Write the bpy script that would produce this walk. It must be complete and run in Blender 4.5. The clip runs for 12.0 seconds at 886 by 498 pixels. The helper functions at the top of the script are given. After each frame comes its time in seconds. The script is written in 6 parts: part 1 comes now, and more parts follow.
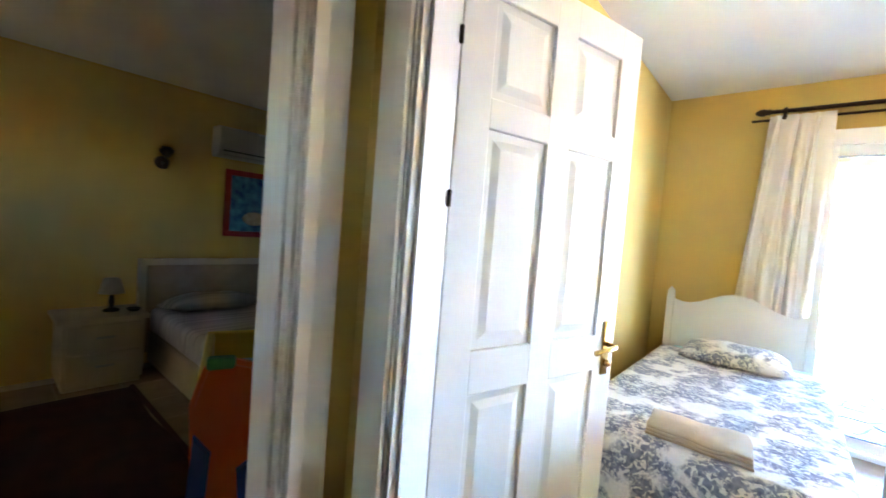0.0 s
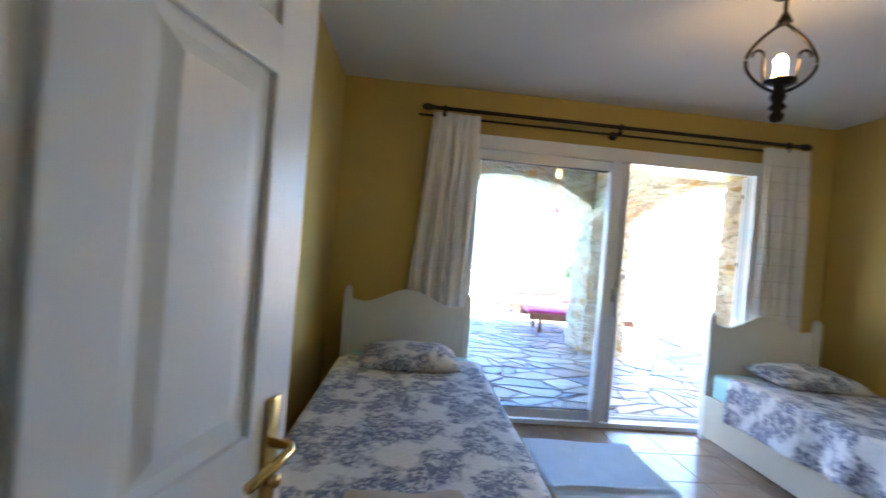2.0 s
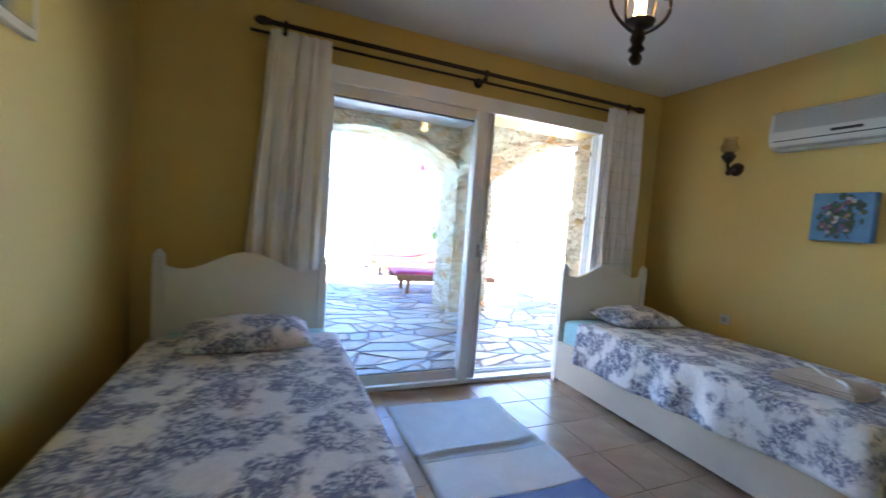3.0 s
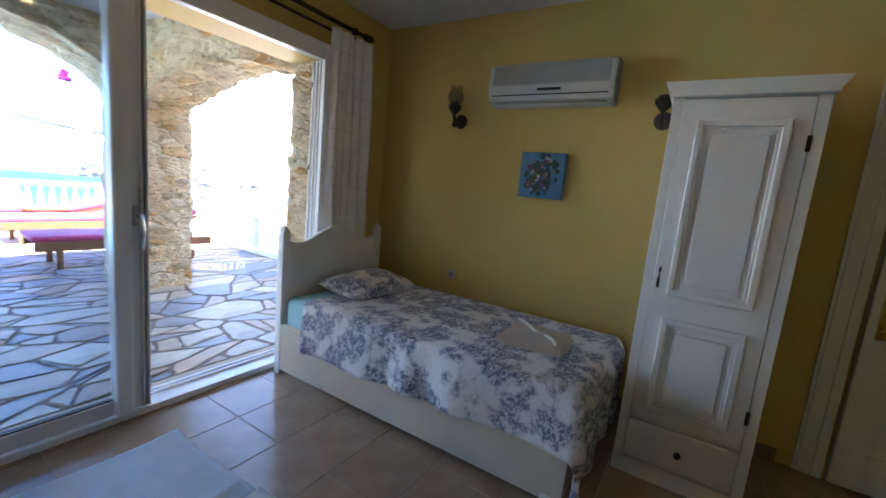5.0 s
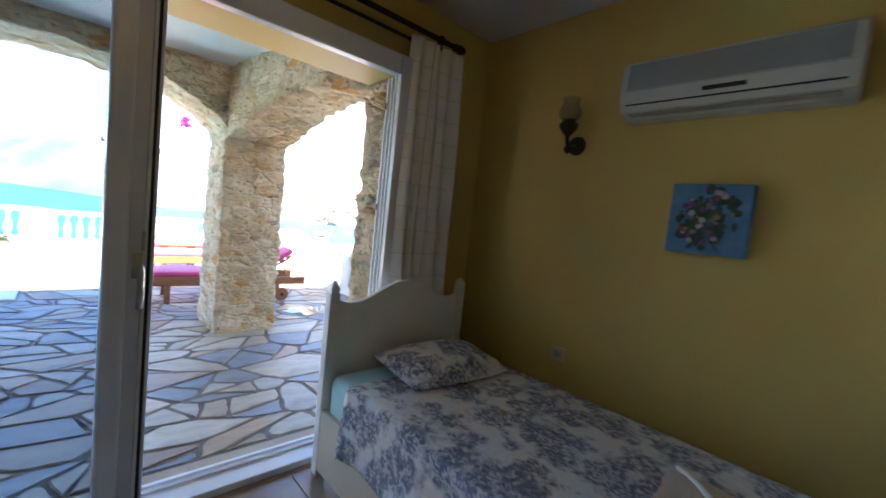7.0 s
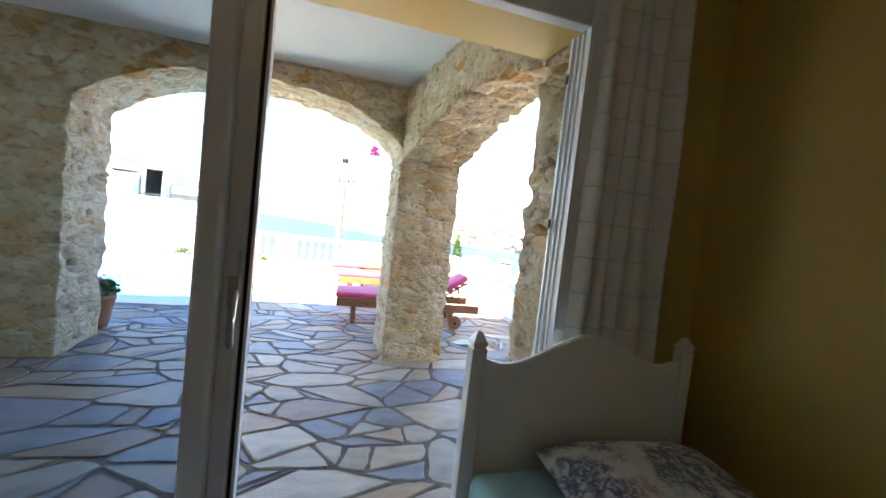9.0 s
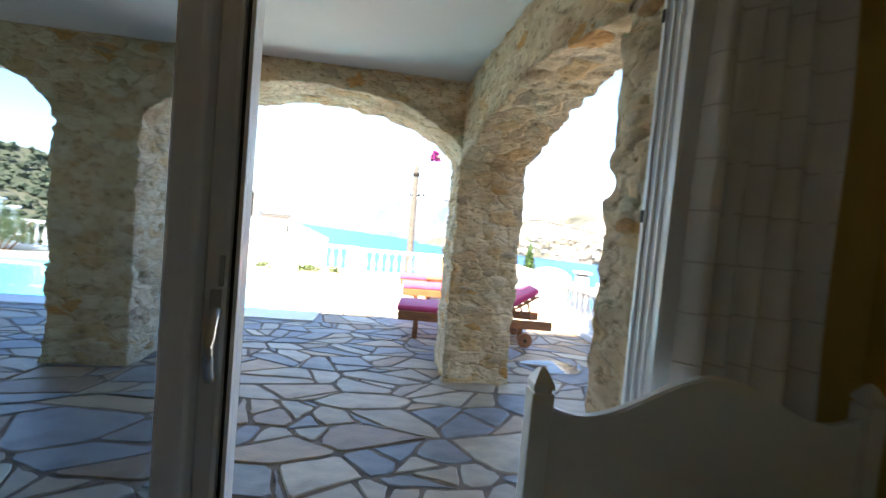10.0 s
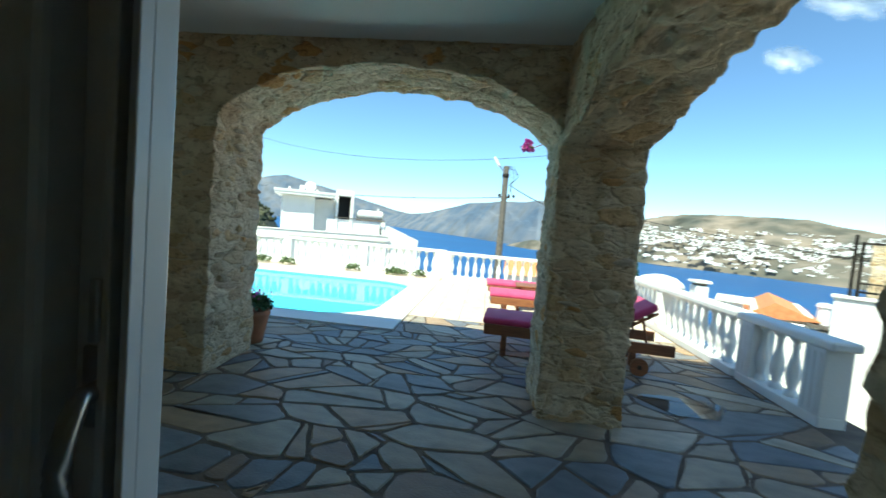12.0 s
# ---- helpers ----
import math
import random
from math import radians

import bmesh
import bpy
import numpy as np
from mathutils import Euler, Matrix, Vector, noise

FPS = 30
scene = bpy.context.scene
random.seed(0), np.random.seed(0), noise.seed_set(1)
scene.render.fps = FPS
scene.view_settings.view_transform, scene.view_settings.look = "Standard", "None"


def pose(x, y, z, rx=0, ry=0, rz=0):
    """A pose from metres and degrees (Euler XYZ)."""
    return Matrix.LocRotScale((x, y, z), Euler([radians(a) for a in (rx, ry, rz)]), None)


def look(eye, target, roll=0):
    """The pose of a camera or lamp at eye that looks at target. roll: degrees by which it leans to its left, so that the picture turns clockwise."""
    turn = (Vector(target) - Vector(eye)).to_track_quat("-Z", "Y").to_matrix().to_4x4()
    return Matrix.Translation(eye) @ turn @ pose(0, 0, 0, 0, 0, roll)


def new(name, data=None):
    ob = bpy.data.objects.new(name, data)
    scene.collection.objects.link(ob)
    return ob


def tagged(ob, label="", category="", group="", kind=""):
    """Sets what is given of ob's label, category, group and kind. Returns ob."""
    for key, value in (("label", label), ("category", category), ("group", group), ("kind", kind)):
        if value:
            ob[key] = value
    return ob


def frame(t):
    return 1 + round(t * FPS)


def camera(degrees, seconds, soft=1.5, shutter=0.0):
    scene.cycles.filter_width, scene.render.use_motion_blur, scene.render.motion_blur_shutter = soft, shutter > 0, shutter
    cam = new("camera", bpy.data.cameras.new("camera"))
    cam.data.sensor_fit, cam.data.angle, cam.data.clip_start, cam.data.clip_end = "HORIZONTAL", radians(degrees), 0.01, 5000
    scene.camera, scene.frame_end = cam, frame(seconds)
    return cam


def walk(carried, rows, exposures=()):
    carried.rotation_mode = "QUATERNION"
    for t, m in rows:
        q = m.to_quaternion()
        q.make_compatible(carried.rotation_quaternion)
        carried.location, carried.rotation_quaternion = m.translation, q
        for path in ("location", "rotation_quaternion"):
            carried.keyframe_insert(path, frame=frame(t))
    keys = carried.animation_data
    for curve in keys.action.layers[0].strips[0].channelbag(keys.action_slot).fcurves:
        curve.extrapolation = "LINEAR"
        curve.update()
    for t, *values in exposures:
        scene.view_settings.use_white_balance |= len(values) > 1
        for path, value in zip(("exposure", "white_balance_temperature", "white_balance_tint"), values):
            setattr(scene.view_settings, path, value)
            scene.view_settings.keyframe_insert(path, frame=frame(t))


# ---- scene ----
cam = camera(95.2, 12.0, shutter=0.5)
PATH = [
    (0, (0.26, 0.123, 1.255), (-1.033, 1.646, 1.163), 4.5),
    (0.5, (0.171, 0.285, 1.246), (-0.941, 1.944, 1.142), 4.3),
    (1, (0.113, 0.513, 1.257), (-0.717, 2.333, 1.279), 4.3),
    (1.5, (0.072, 0.698, 1.252), (-0.344, 2.654, 1.247), 5.1),
    (2, (0.016, 0.886, 1.274), (0.159, 2.881, 1.263), 4.8),
    (2.5, (0.022, 1.036, 1.238), (0.522, 2.971, 1.168), 4.5),
    (3, (0.149, 1.197, 1.21), (0.921, 3.037, 1.075), 4.3),
    (3.5, (0.271, 1.319, 1.201), (1.322, 3.014, 1.051), 5.3),
    (3.7, (0.306, 1.357, 1.18), (1.483, 2.964, 1.003), 4.9),
    (5.3, (0.833, 1.704, 1.296), (2.542, 2.701, 1.001), 5.6),
    (5.5, (0.919, 1.728, 1.302), (2.614, 2.757, 1.037), 5.7),
    (6, (1.081, 1.784, 1.304), (2.719, 2.906, 1.059), 6.2),
    (6.5, (1.218, 1.903, 1.292), (2.745, 3.179, 1.091), 6.3),
    (7, (1.362, 2.054, 1.303), (2.724, 3.511, 1.153), 6.2),
    (7.5, (1.524, 2.187, 1.308), (2.661, 3.825, 1.148), 5.3),
    (7.7, (1.6, 2.228, 1.305), (2.586, 3.962, 1.158), 5.8),
    (9.3, (1.822, 2.681, 1.245), (2.346, 4.609, 1.14), 5.6),
    (9.5, (1.861, 2.746, 1.22), (2.327, 4.689, 1.127), 5.0),
    (10, (1.948, 2.908, 1.236), (2.172, 4.894, 1.15), 5.1),
    (10.5, (1.987, 3.042, 1.231), (2.114, 5.037, 1.153), 5.4),
    (11, (1.971, 3.225, 1.245), (2.098, 5.219, 1.163), 5.5),
    (11.5, (1.939, 3.356, 1.178), (1.967, 5.355, 1.107), 4.7),
    (12, (1.976, 3.466, 1.226), (1.763, 5.452, 1.116), 4.8),
]

EXPOSURES = [(0.0, 7.25, 6950, 14), (0.6, 6.95, 6900, 15), (1.2, 6.0, 6800, 16), (1.8, 5.15, 6900, 16), (2.4, 4.7, 6900, 16), (3.5, 4.78, 7050, 17), (5.4, 3.7, 7200, 17), (6.5, 3.45, 7400, 16),
             (7.6, 3.3, 7700, 14), (9.4, 3.05, 8200, 12), (10.0, 2.6, 8000, 9), (10.6, 2.0, 7750, 5), (11.2, 1.4, 7250, 0), (12.0, 0.88, 6750, -13)]
walk(cam, [(t, look(eye, target, roll)) for t, eye, target, roll in PATH], EXPOSURES)

# ---------------------------------------------------------------- light
SUN_ELEVATION, SUN_ROTATION = radians(57), radians(202)
world = bpy.data.worlds.new("sky")
scene.world = world
world.use_nodes = True
wn = world.node_tree.nodes
sky = wn.new("ShaderNodeTexSky")
sky.sky_type, sky.sun_disc = "NISHITA", False
sky.sun_elevation, sky.sun_rotation = SUN_ELEVATION, SUN_ROTATION
sky.altitude, sky.air_density, sky.dust_density, sky.ozone_density = 0, 0.8, 0.0, 7.0
wn["Background"].inputs["Strength"].default_value = 0.15
world.node_tree.links.new(sky.outputs[0], wn["Background"].inputs["Color"])
sun = new("sun", bpy.data.lights.new("sun", "SUN"))
sun.data.energy, sun.data.angle, sun.data.color = 5.0, radians(0.55), (1.0, 0.95, 0.88)
sun.rotation_euler = Vector((math.sin(SUN_ROTATION) * math.cos(SUN_ELEVATION), math.cos(SUN_ROTATION) * math.cos(SUN_ELEVATION), math.sin(SUN_ELEVATION))).to_track_quat("Z", "Y").to_euler()


# ---------------------------------------------------------------- materials
def material(name, c1, c2=None, scale=4.0, rough=0.6, metal=0.0, bump=0.15, fine=60.0, vary=0.0, grime=0.0, grime_scale=1.3, coat=0.0, sheen=0.0, island=False, stretch=(1, 1, 1)):
    """A procedural surface: two colours mixed by noise, fine grain, a bump, and a change from piece to piece."""
    m = bpy.data.materials.new(name)
    m.use_nodes = True
    n, l = m.node_tree.nodes, m.node_tree.links
    b = n["Principled BSDF"]
    b.inputs["Roughness"].default_value, b.inputs["Metallic"].default_value = rough, metal
    b.inputs["Coat Weight"].default_value = coat
    b.inputs["Sheen Weight"].default_value = sheen
    tc, mp = n.new("ShaderNodeTexCoord"), n.new("ShaderNodeMapping")
    mp.inputs["Scale"].default_value = stretch
    l.new(tc.outputs["Object"], mp.inputs["Vector"])
    n1, n2 = n.new("ShaderNodeTexNoise"), n.new("ShaderNodeTexNoise")
    n1.inputs["Scale"].default_value, n1.inputs["Detail"].default_value = scale, 6
    n2.inputs["Scale"].default_value, n2.inputs["Detail"].default_value = fine, 4
    l.new(mp.outputs[0], n1.inputs["Vector"])
    l.new(mp.outputs[0], n2.inputs["Vector"])
    ramp = n.new("ShaderNodeValToRGB")
    ramp.color_ramp.elements[0].position, ramp.color_ramp.elements[1].position = 0.35, 0.68
    ramp.color_ramp.elements[0].color, ramp.color_ramp.elements[1].color = (*c1, 1), (*(c2 or c1), 1)
    l.new(n1.outputs["Fac"], ramp.inputs[0])
    out = ramp.outputs[0]
    if grime:
        n3, gr, mx = n.new("ShaderNodeTexNoise"), n.new("ShaderNodeValToRGB"), n.new("ShaderNodeMix")
        n3.inputs["Scale"].default_value, n3.inputs["Detail"].default_value = grime_scale, 8
        l.new(tc.outputs["Object"], n3.inputs["Vector"])
        gr.color_ramp.elements[0].position, gr.color_ramp.elements[1].position = 0.5, 0.75
        gr.color_ramp.elements[0].color, gr.color_ramp.elements[1].color = (1, 1, 1, 1), (1 - grime, 1 - grime, 1 - grime * 1.1, 1)
        l.new(n3.outputs["Fac"], gr.inputs[0])
        mx.data_type, mx.blend_type = "RGBA", "MULTIPLY"
        mx.inputs["Factor"].default_value = 1
        l.new(out, mx.inputs["A"])
        l.new(gr.outputs[0], mx.inputs["B"])
        out = mx.outputs["Result"]
    if vary:
        hs, mr = n.new("ShaderNodeHueSaturation"), n.new("ShaderNodeMapRange")
        src = n.new("ShaderNodeNewGeometry").outputs["Random Per Island"] if island else n.new("ShaderNodeObjectInfo").outputs["Random"]
        mr.inputs["To Min"].default_value, mr.inputs["To Max"].default_value = 1 - vary, 1 + vary
        l.new(src, mr.inputs["Value"])
        l.new(mr.outputs[0], hs.inputs["Value"])
        l.new(out, hs.inputs["Color"])
        out = hs.outputs[0]
    l.new(out, b.inputs["Base Color"])
    if bump:
        bp = n.new("ShaderNodeBump")
        bp.inputs["Strength"].default_value, bp.inputs["Distance"].default_value = bump, 0.01
        l.new(n2.outputs["Fac"], bp.inputs["Height"])
        l.new(bp.outputs[0], b.inputs["Normal"])
    return m


def pieces_material(name, colours, rough=0.55, bump=0.4, scale=9.0, fine=70.0, island=False):
    """Stone that takes one of several colours from piece to piece, with veins and stains of its own."""
    m = material(name, (0.74, 0.74, 0.75), (1.06, 1.04, 1.0), scale, rough, bump=bump, fine=fine, grime=0.34, grime_scale=2.6, stretch=(1, 2.2, 1))
    n, l = m.node_tree.nodes, m.node_tree.links
    b = n["Principled BSDF"]
    old = b.inputs["Base Color"].links[0].from_socket
    src = n.new("ShaderNodeNewGeometry").outputs["Random Per Island"] if island else n.new("ShaderNodeObjectInfo").outputs["Random"]
    ramp, mx = n.new("ShaderNodeValToRGB"), n.new("ShaderNodeMix")
    ramp.color_ramp.interpolation = "CONSTANT"
    for i, c in enumerate(colours):
        e = ramp.color_ramp.elements[i] if i < 2 else ramp.color_ramp.elements.new(i / len(colours))
        e.position, e.color = i / len(colours), (*c, 1)
    l.new(src, ramp.inputs[0])
    mx.data_type, mx.blend_type = "RGBA", "MULTIPLY"
    mx.inputs["Factor"].default_value = 1
    l.new(ramp.outputs[0], mx.inputs["A"])
    l.new(old, mx.inputs["B"])
    l.new(mx.outputs["Result"], b.inputs["Base Color"])
    return m


def rubble_material(name):
    """Rough limestone rubble bedded in pale lime mortar: cream stones, a few rusty ones, pits darkened in the base
    colour.
    """
    m = material(name, (0.88, 0.85, 0.80), (1, 1, 1), 9, 0.92, bump=0, grime=0.16, grime_scale=3.5)
    n, l = m.node_tree.nodes, m.node_tree.links
    b = n["Principled BSDF"]
    old = b.inputs["Base Color"].links[0].from_socket
    tc, squash, warp, mixv, vor, edge = n.new("ShaderNodeTexCoord"), n.new("ShaderNodeMapping"), n.new("ShaderNodeTexNoise"), n.new("ShaderNodeMix"), n.new("ShaderNodeTexVoronoi"), n.new("ShaderNodeTexVoronoi")
    squash.inputs["Scale"].default_value = (1, 1, 1.7)
    warp.inputs["Scale"].default_value, warp.inputs["Detail"].default_value = 7, 4
    mixv.data_type = "VECTOR"
    mixv.inputs["Factor"].default_value = 0.16
    l.new(tc.outputs["Object"], squash.inputs["Vector"])
    l.new(squash.outputs[0], warp.inputs["Vector"])
    l.new(squash.outputs[0], mixv.inputs["A"])
    l.new(warp.outputs["Color"], mixv.inputs["B"])
    edge.feature = "DISTANCE_TO_EDGE"
    for v in (vor, edge):
        v.inputs["Scale"].default_value = 6.5
        l.new(mixv.outputs["Result"], v.inputs["Vector"])
    tone, sep = n.new("ShaderNodeValToRGB"), n.new("ShaderNodeSeparateColor")
    l.new(vor.outputs["Color"], sep.inputs[0])
    l.new(sep.outputs[0], tone.inputs[0])
    stops = [(0.0, (0.76, 0.6, 0.4)), (0.2, (0.82, 0.69, 0.5)), (0.4, (0.67, 0.51, 0.34)), (0.55, (0.85, 0.73, 0.55)), (0.72, (0.74, 0.54, 0.31)), (0.82, (0.81, 0.68, 0.5)), (0.94, (0.7, 0.39, 0.15)), (0.97, (0.63, 0.51, 0.37))]
    tone.color_ramp.interpolation = "CONSTANT"
    for i, (p, c) in enumerate(stops):
        e = tone.color_ramp.elements[i] if i < 2 else tone.color_ramp.elements.new(p)
        e.position, e.color = p, (*c, 1)
    joint, jmix = n.new("ShaderNodeMapRange"), n.new("ShaderNodeMix")
    joint.inputs["From Min"].default_value, joint.inputs["From Max"].default_value = 0.02, 0.10
    l.new(edge.outputs["Distance"], joint.inputs["Value"])
    jmix.data_type = "RGBA"
    jmix.inputs["A"].default_value = (0.77, 0.64, 0.45, 1)
    l.new(joint.outputs[0], jmix.inputs["Factor"])
    l.new(tone.outputs[0], jmix.inputs["B"])
    mx = n.new("ShaderNodeMix")
    mx.data_type, mx.blend_type = "RGBA", "MULTIPLY"
    mx.inputs["Factor"].default_value = 1
    l.new(jmix.outputs["Result"], mx.inputs["A"])
    l.new(old, mx.inputs["B"])
    # darkens the base colour where the grain of the bump dips
    speck, pits, mx2 = n.new("ShaderNodeTexNoise"), n.new("ShaderNodeValToRGB"), n.new("ShaderNodeMix")
    speck.inputs["Scale"].default_value, speck.inputs["Detail"].default_value, speck.inputs["Roughness"].default_value = 17, 8, 0.68
    l.new(squash.outputs[0], speck.inputs["Vector"])
    pits.color_ramp.elements[0].position, pits.color_ramp.elements[0].color = 0.32, (0.46, 0.36, 0.27, 1)
    pits.color_ramp.elements[1].position, pits.color_ramp.elements[1].color = 0.47, (1.02, 1.01, 1.0, 1)
    l.new(speck.outputs["Fac"], pits.inputs[0])
    mx2.data_type, mx2.blend_type = "RGBA", "MULTIPLY"
    mx2.inputs["Factor"].default_value = 1
    l.new(mx.outputs["Result"], mx2.inputs["A"])
    l.new(pits.outputs[0], mx2.inputs["B"])
    l.new(mx2.outputs["Result"], b.inputs["Base Color"])
    grain, add, cap, bp = n.new("ShaderNodeTexNoise"), n.new("ShaderNodeMath"), n.new("ShaderNodeMath"), n.new("ShaderNodeBump")
    grain.inputs["Scale"].default_value, grain.inputs["Detail"].default_value, grain.inputs["Roughness"].default_value = 17, 8, 0.66
    l.new(squash.outputs[0], grain.inputs["Vector"])
    cap.operation, add.operation = "MINIMUM", "MULTIPLY_ADD"
    cap.inputs[1].default_value, add.inputs[1].default_value = 0.14, 2.4
    l.new(edge.outputs["Distance"], cap.inputs[0])
    l.new(cap.outputs[0], add.inputs[0])
    l.new(grain.outputs["Fac"], add.inputs[2])
    bp.inputs["Strength"].default_value, bp.inputs["Distance"].default_value = 1.0, 0.045
    l.new(add.outputs[0], bp.inputs["Height"])
    l.new(bp.outputs[0], b.inputs["Normal"])
    return m


def toile_material(name, white, blue, deep):
    """White cotton printed with blue-grey flowers."""
    m = material(name, white, white, 5, 0.9, bump=0.25, fine=220, sheen=0.2)
    n, l = m.node_tree.nodes, m.node_tree.links
    b = n["Principled BSDF"]
    tc = n.new("ShaderNodeTexCoord")
    big, edge, mid, sml = n.new("ShaderNodeTexVoronoi"), n.new("ShaderNodeTexNoise"), n.new("ShaderNodeTexNoise"), n.new("ShaderNodeTexVoronoi")
    big.inputs["Scale"].default_value, big.inputs["Randomness"].default_value = 6.2, 0.9
    edge.inputs["Scale"].default_value, edge.inputs["Detail"].default_value = 13, 6
    mid.inputs["Scale"].default_value, mid.inputs["Detail"].default_value, mid.inputs["Distortion"].default_value = 44, 6, 1.2
    sml.inputs["Scale"].default_value = 46
    for node in (big, edge, mid, sml):
        l.new(tc.outputs["Object"], node.inputs["Vector"])
    r1, r2, rag = n.new("ShaderNodeValToRGB"), n.new("ShaderNodeValToRGB"), n.new("ShaderNodeMath")
    rag.operation = "MULTIPLY_ADD"
    rag.inputs[1].default_value = 1.7
    l.new(edge.outputs["Fac"], rag.inputs[0])
    l.new(big.outputs["Distance"], rag.inputs[2])
    r1.color_ramp.elements[0].position, r1.color_ramp.elements[1].position = 0.65, 0.78
    r1.color_ramp.elements[0].color, r1.color_ramp.elements[1].color = (1, 1, 1, 1), (0.13, 0.13, 0.13, 1)
    half = n.new("ShaderNodeMath")
    half.operation = "MULTIPLY"
    half.inputs[1].default_value = 0.5
    l.new(rag.outputs[0], half.inputs[0])
    r2.color_ramp.elements[0].position, r2.color_ramp.elements[1].position = 0.41, 0.52
    l.new(half.outputs[0], r1.inputs[0])
    l.new(mid.outputs["Fac"], r2.inputs[0])
    mul = n.new("ShaderNodeMath")
    mul.operation = "MULTIPLY"
    l.new(r1.outputs[0], mul.inputs[0])
    l.new(r2.outputs[0], mul.inputs[1])
    tone = n.new("ShaderNodeMix")
    tone.data_type = "RGBA"
    tone.inputs["A"].default_value, tone.inputs["B"].default_value = (*deep, 1), (*blue, 1)
    l.new(sml.outputs["Distance"], tone.inputs["Factor"])
    mx = n.new("ShaderNodeMix")
    mx.data_type = "RGBA"
    mx.inputs["A"].default_value = (*white, 1)
    soft, wash = n.new("ShaderNodeMath"), n.new("ShaderNodeMath")
    soft.operation, wash.operation = "MULTIPLY", "MULTIPLY_ADD"
    soft.inputs[1].default_value, wash.inputs[1].default_value = 0.30, 0.66
    l.new(r1.outputs[0], soft.inputs[0])
    l.new(mul.outputs[0], wash.inputs[0])
    l.new(soft.outputs[0], wash.inputs[2])
    l.new(wash.outputs[0], mx.inputs["Factor"])
    l.new(tone.outputs["Result"], mx.inputs["B"])
    l.new(mx.outputs["Result"], b.inputs["Base Color"])
    return m


def glass_material(name, tint, gloss=1.0):
    """A clear pane: it lets light straight through and mirrors by Fresnel."""
    m = bpy.data.materials.new(name)
    m.use_nodes = True
    n, l = m.node_tree.nodes, m.node_tree.links
    n.remove(n["Principled BSDF"])
    tr, gl, mx, fr = n.new("ShaderNodeBsdfTransparent"), n.new("ShaderNodeBsdfGlossy"), n.new("ShaderNodeMixShader"), n.new("ShaderNodeLayerWeight")
    power, gain = n.new("ShaderNodeMath"), n.new("ShaderNodeMath")
    power.operation, gain.operation = "POWER", "MULTIPLY_ADD"
    power.inputs[1].default_value, gain.inputs[1].default_value, gain.inputs[2].default_value = 4.0, 0.85 * gloss, 0.035 * gloss
    fr.inputs["Blend"].default_value = 0.5
    l.new(fr.outputs["Facing"], power.inputs[0])
    l.new(power.outputs[0], gain.inputs[0])
    tr.inputs[0].default_value = (*tint, 1)
    gl.inputs["Roughness"].default_value = 0.02
    l.new(gain.outputs[0], mx.inputs[0])
    l.new(tr.outputs[0], mx.inputs[1])
    l.new(gl.outputs[0], mx.inputs[2])
    l.new(mx.outputs[0], n["Material Output"].inputs["Surface"])
    return m


def glow_material(name, colour, strength):
    m = bpy.data.materials.new(name)
    m.use_nodes = True
    b = m.node_tree.nodes["Principled BSDF"]
    b.inputs["Base Color"].default_value = (*colour, 1)
    b.inputs["Emission Color"].default_value, b.inputs["Emission Strength"].default_value = (*colour, 1), strength
    return m


YELLOW = material("yellow_wall_paint", (0.63, 0.45, 0.135), (0.67, 0.485, 0.16), 1.5, 0.55, bump=0.12, fine=90, grime=0.06)
CEILING = material("ceiling_paint", (0.74, 0.74, 0.74), (0.78, 0.78, 0.77), 1.2, 0.8, bump=0.08, fine=50, grime=0.05)
WHITE = material("white_gloss_paint", (0.80, 0.80, 0.78), (0.83, 0.83, 0.81), 3, 0.32, bump=0.05, fine=40, grime=0.06)
PVC = material("white_pvc", (0.78, 0.79, 0.80), (0.81, 0.82, 0.83), 3, 0.28, bump=0.02, grime=0.05)
CREAM = material("cream_paint", (0.56, 0.50, 0.40), (0.62, 0.56, 0.45), 4, 0.5, bump=0.06, grime=0.08)
TILE = material("floor_tile_glaze", (0.32, 0.215, 0.145), (0.40, 0.28, 0.19), 7, 0.22, bump=0.03, fine=30, vary=0.06, grime=0.10)
GROUT = material("grout", (0.40, 0.31, 0.23), (0.46, 0.36, 0.27), 12, 0.85, bump=0.3)
TOILE = toile_material("toile_cotton", (0.80, 0.80, 0.80), (0.21, 0.24, 0.36), (0.04, 0.055, 0.13))
SHEET = material("turquoise_sheet", (0.33, 0.62, 0.66), (0.38, 0.68, 0.72), 6, 0.9, bump=0.2, fine=180, sheen=0.2)
TOWEL = material("beige_towel", (0.52, 0.40, 0.29), (0.60, 0.48, 0.36), 12, 0.95, bump=0.8, fine=260, sheen=0.4)
CURTAIN = material("white_curtain_cotton", (0.78, 0.76, 0.72), (0.84, 0.82, 0.78), 8, 0.9, bump=0.2, fine=240, sheen=0.2)
RODM = material("dark_walnut", (0.020, 0.010, 0.006), (0.042, 0.018, 0.010), 9, 0.6, bump=0.1, stretch=(6, 1, 1))
IRON = material("dark_iron", (0.02, 0.017, 0.014), (0.045, 0.035, 0.025), 14, 0.42, metal=0.6, bump=0.2)
BRASS = material("aged_brass", (0.62, 0.42, 0.16), (0.72, 0.50, 0.20), 12, 0.25, metal=1.0, bump=0.05)
CHROME = material("satin_metal", (0.45, 0.45, 0.46), (0.55, 0.55, 0.56), 12, 0.3, metal=1.0, bump=0.03)
BLACK = material("black_rubber", (0.015, 0.015, 0.016), (0.025, 0.025, 0.026), 8, 0.6, bump=0.05)
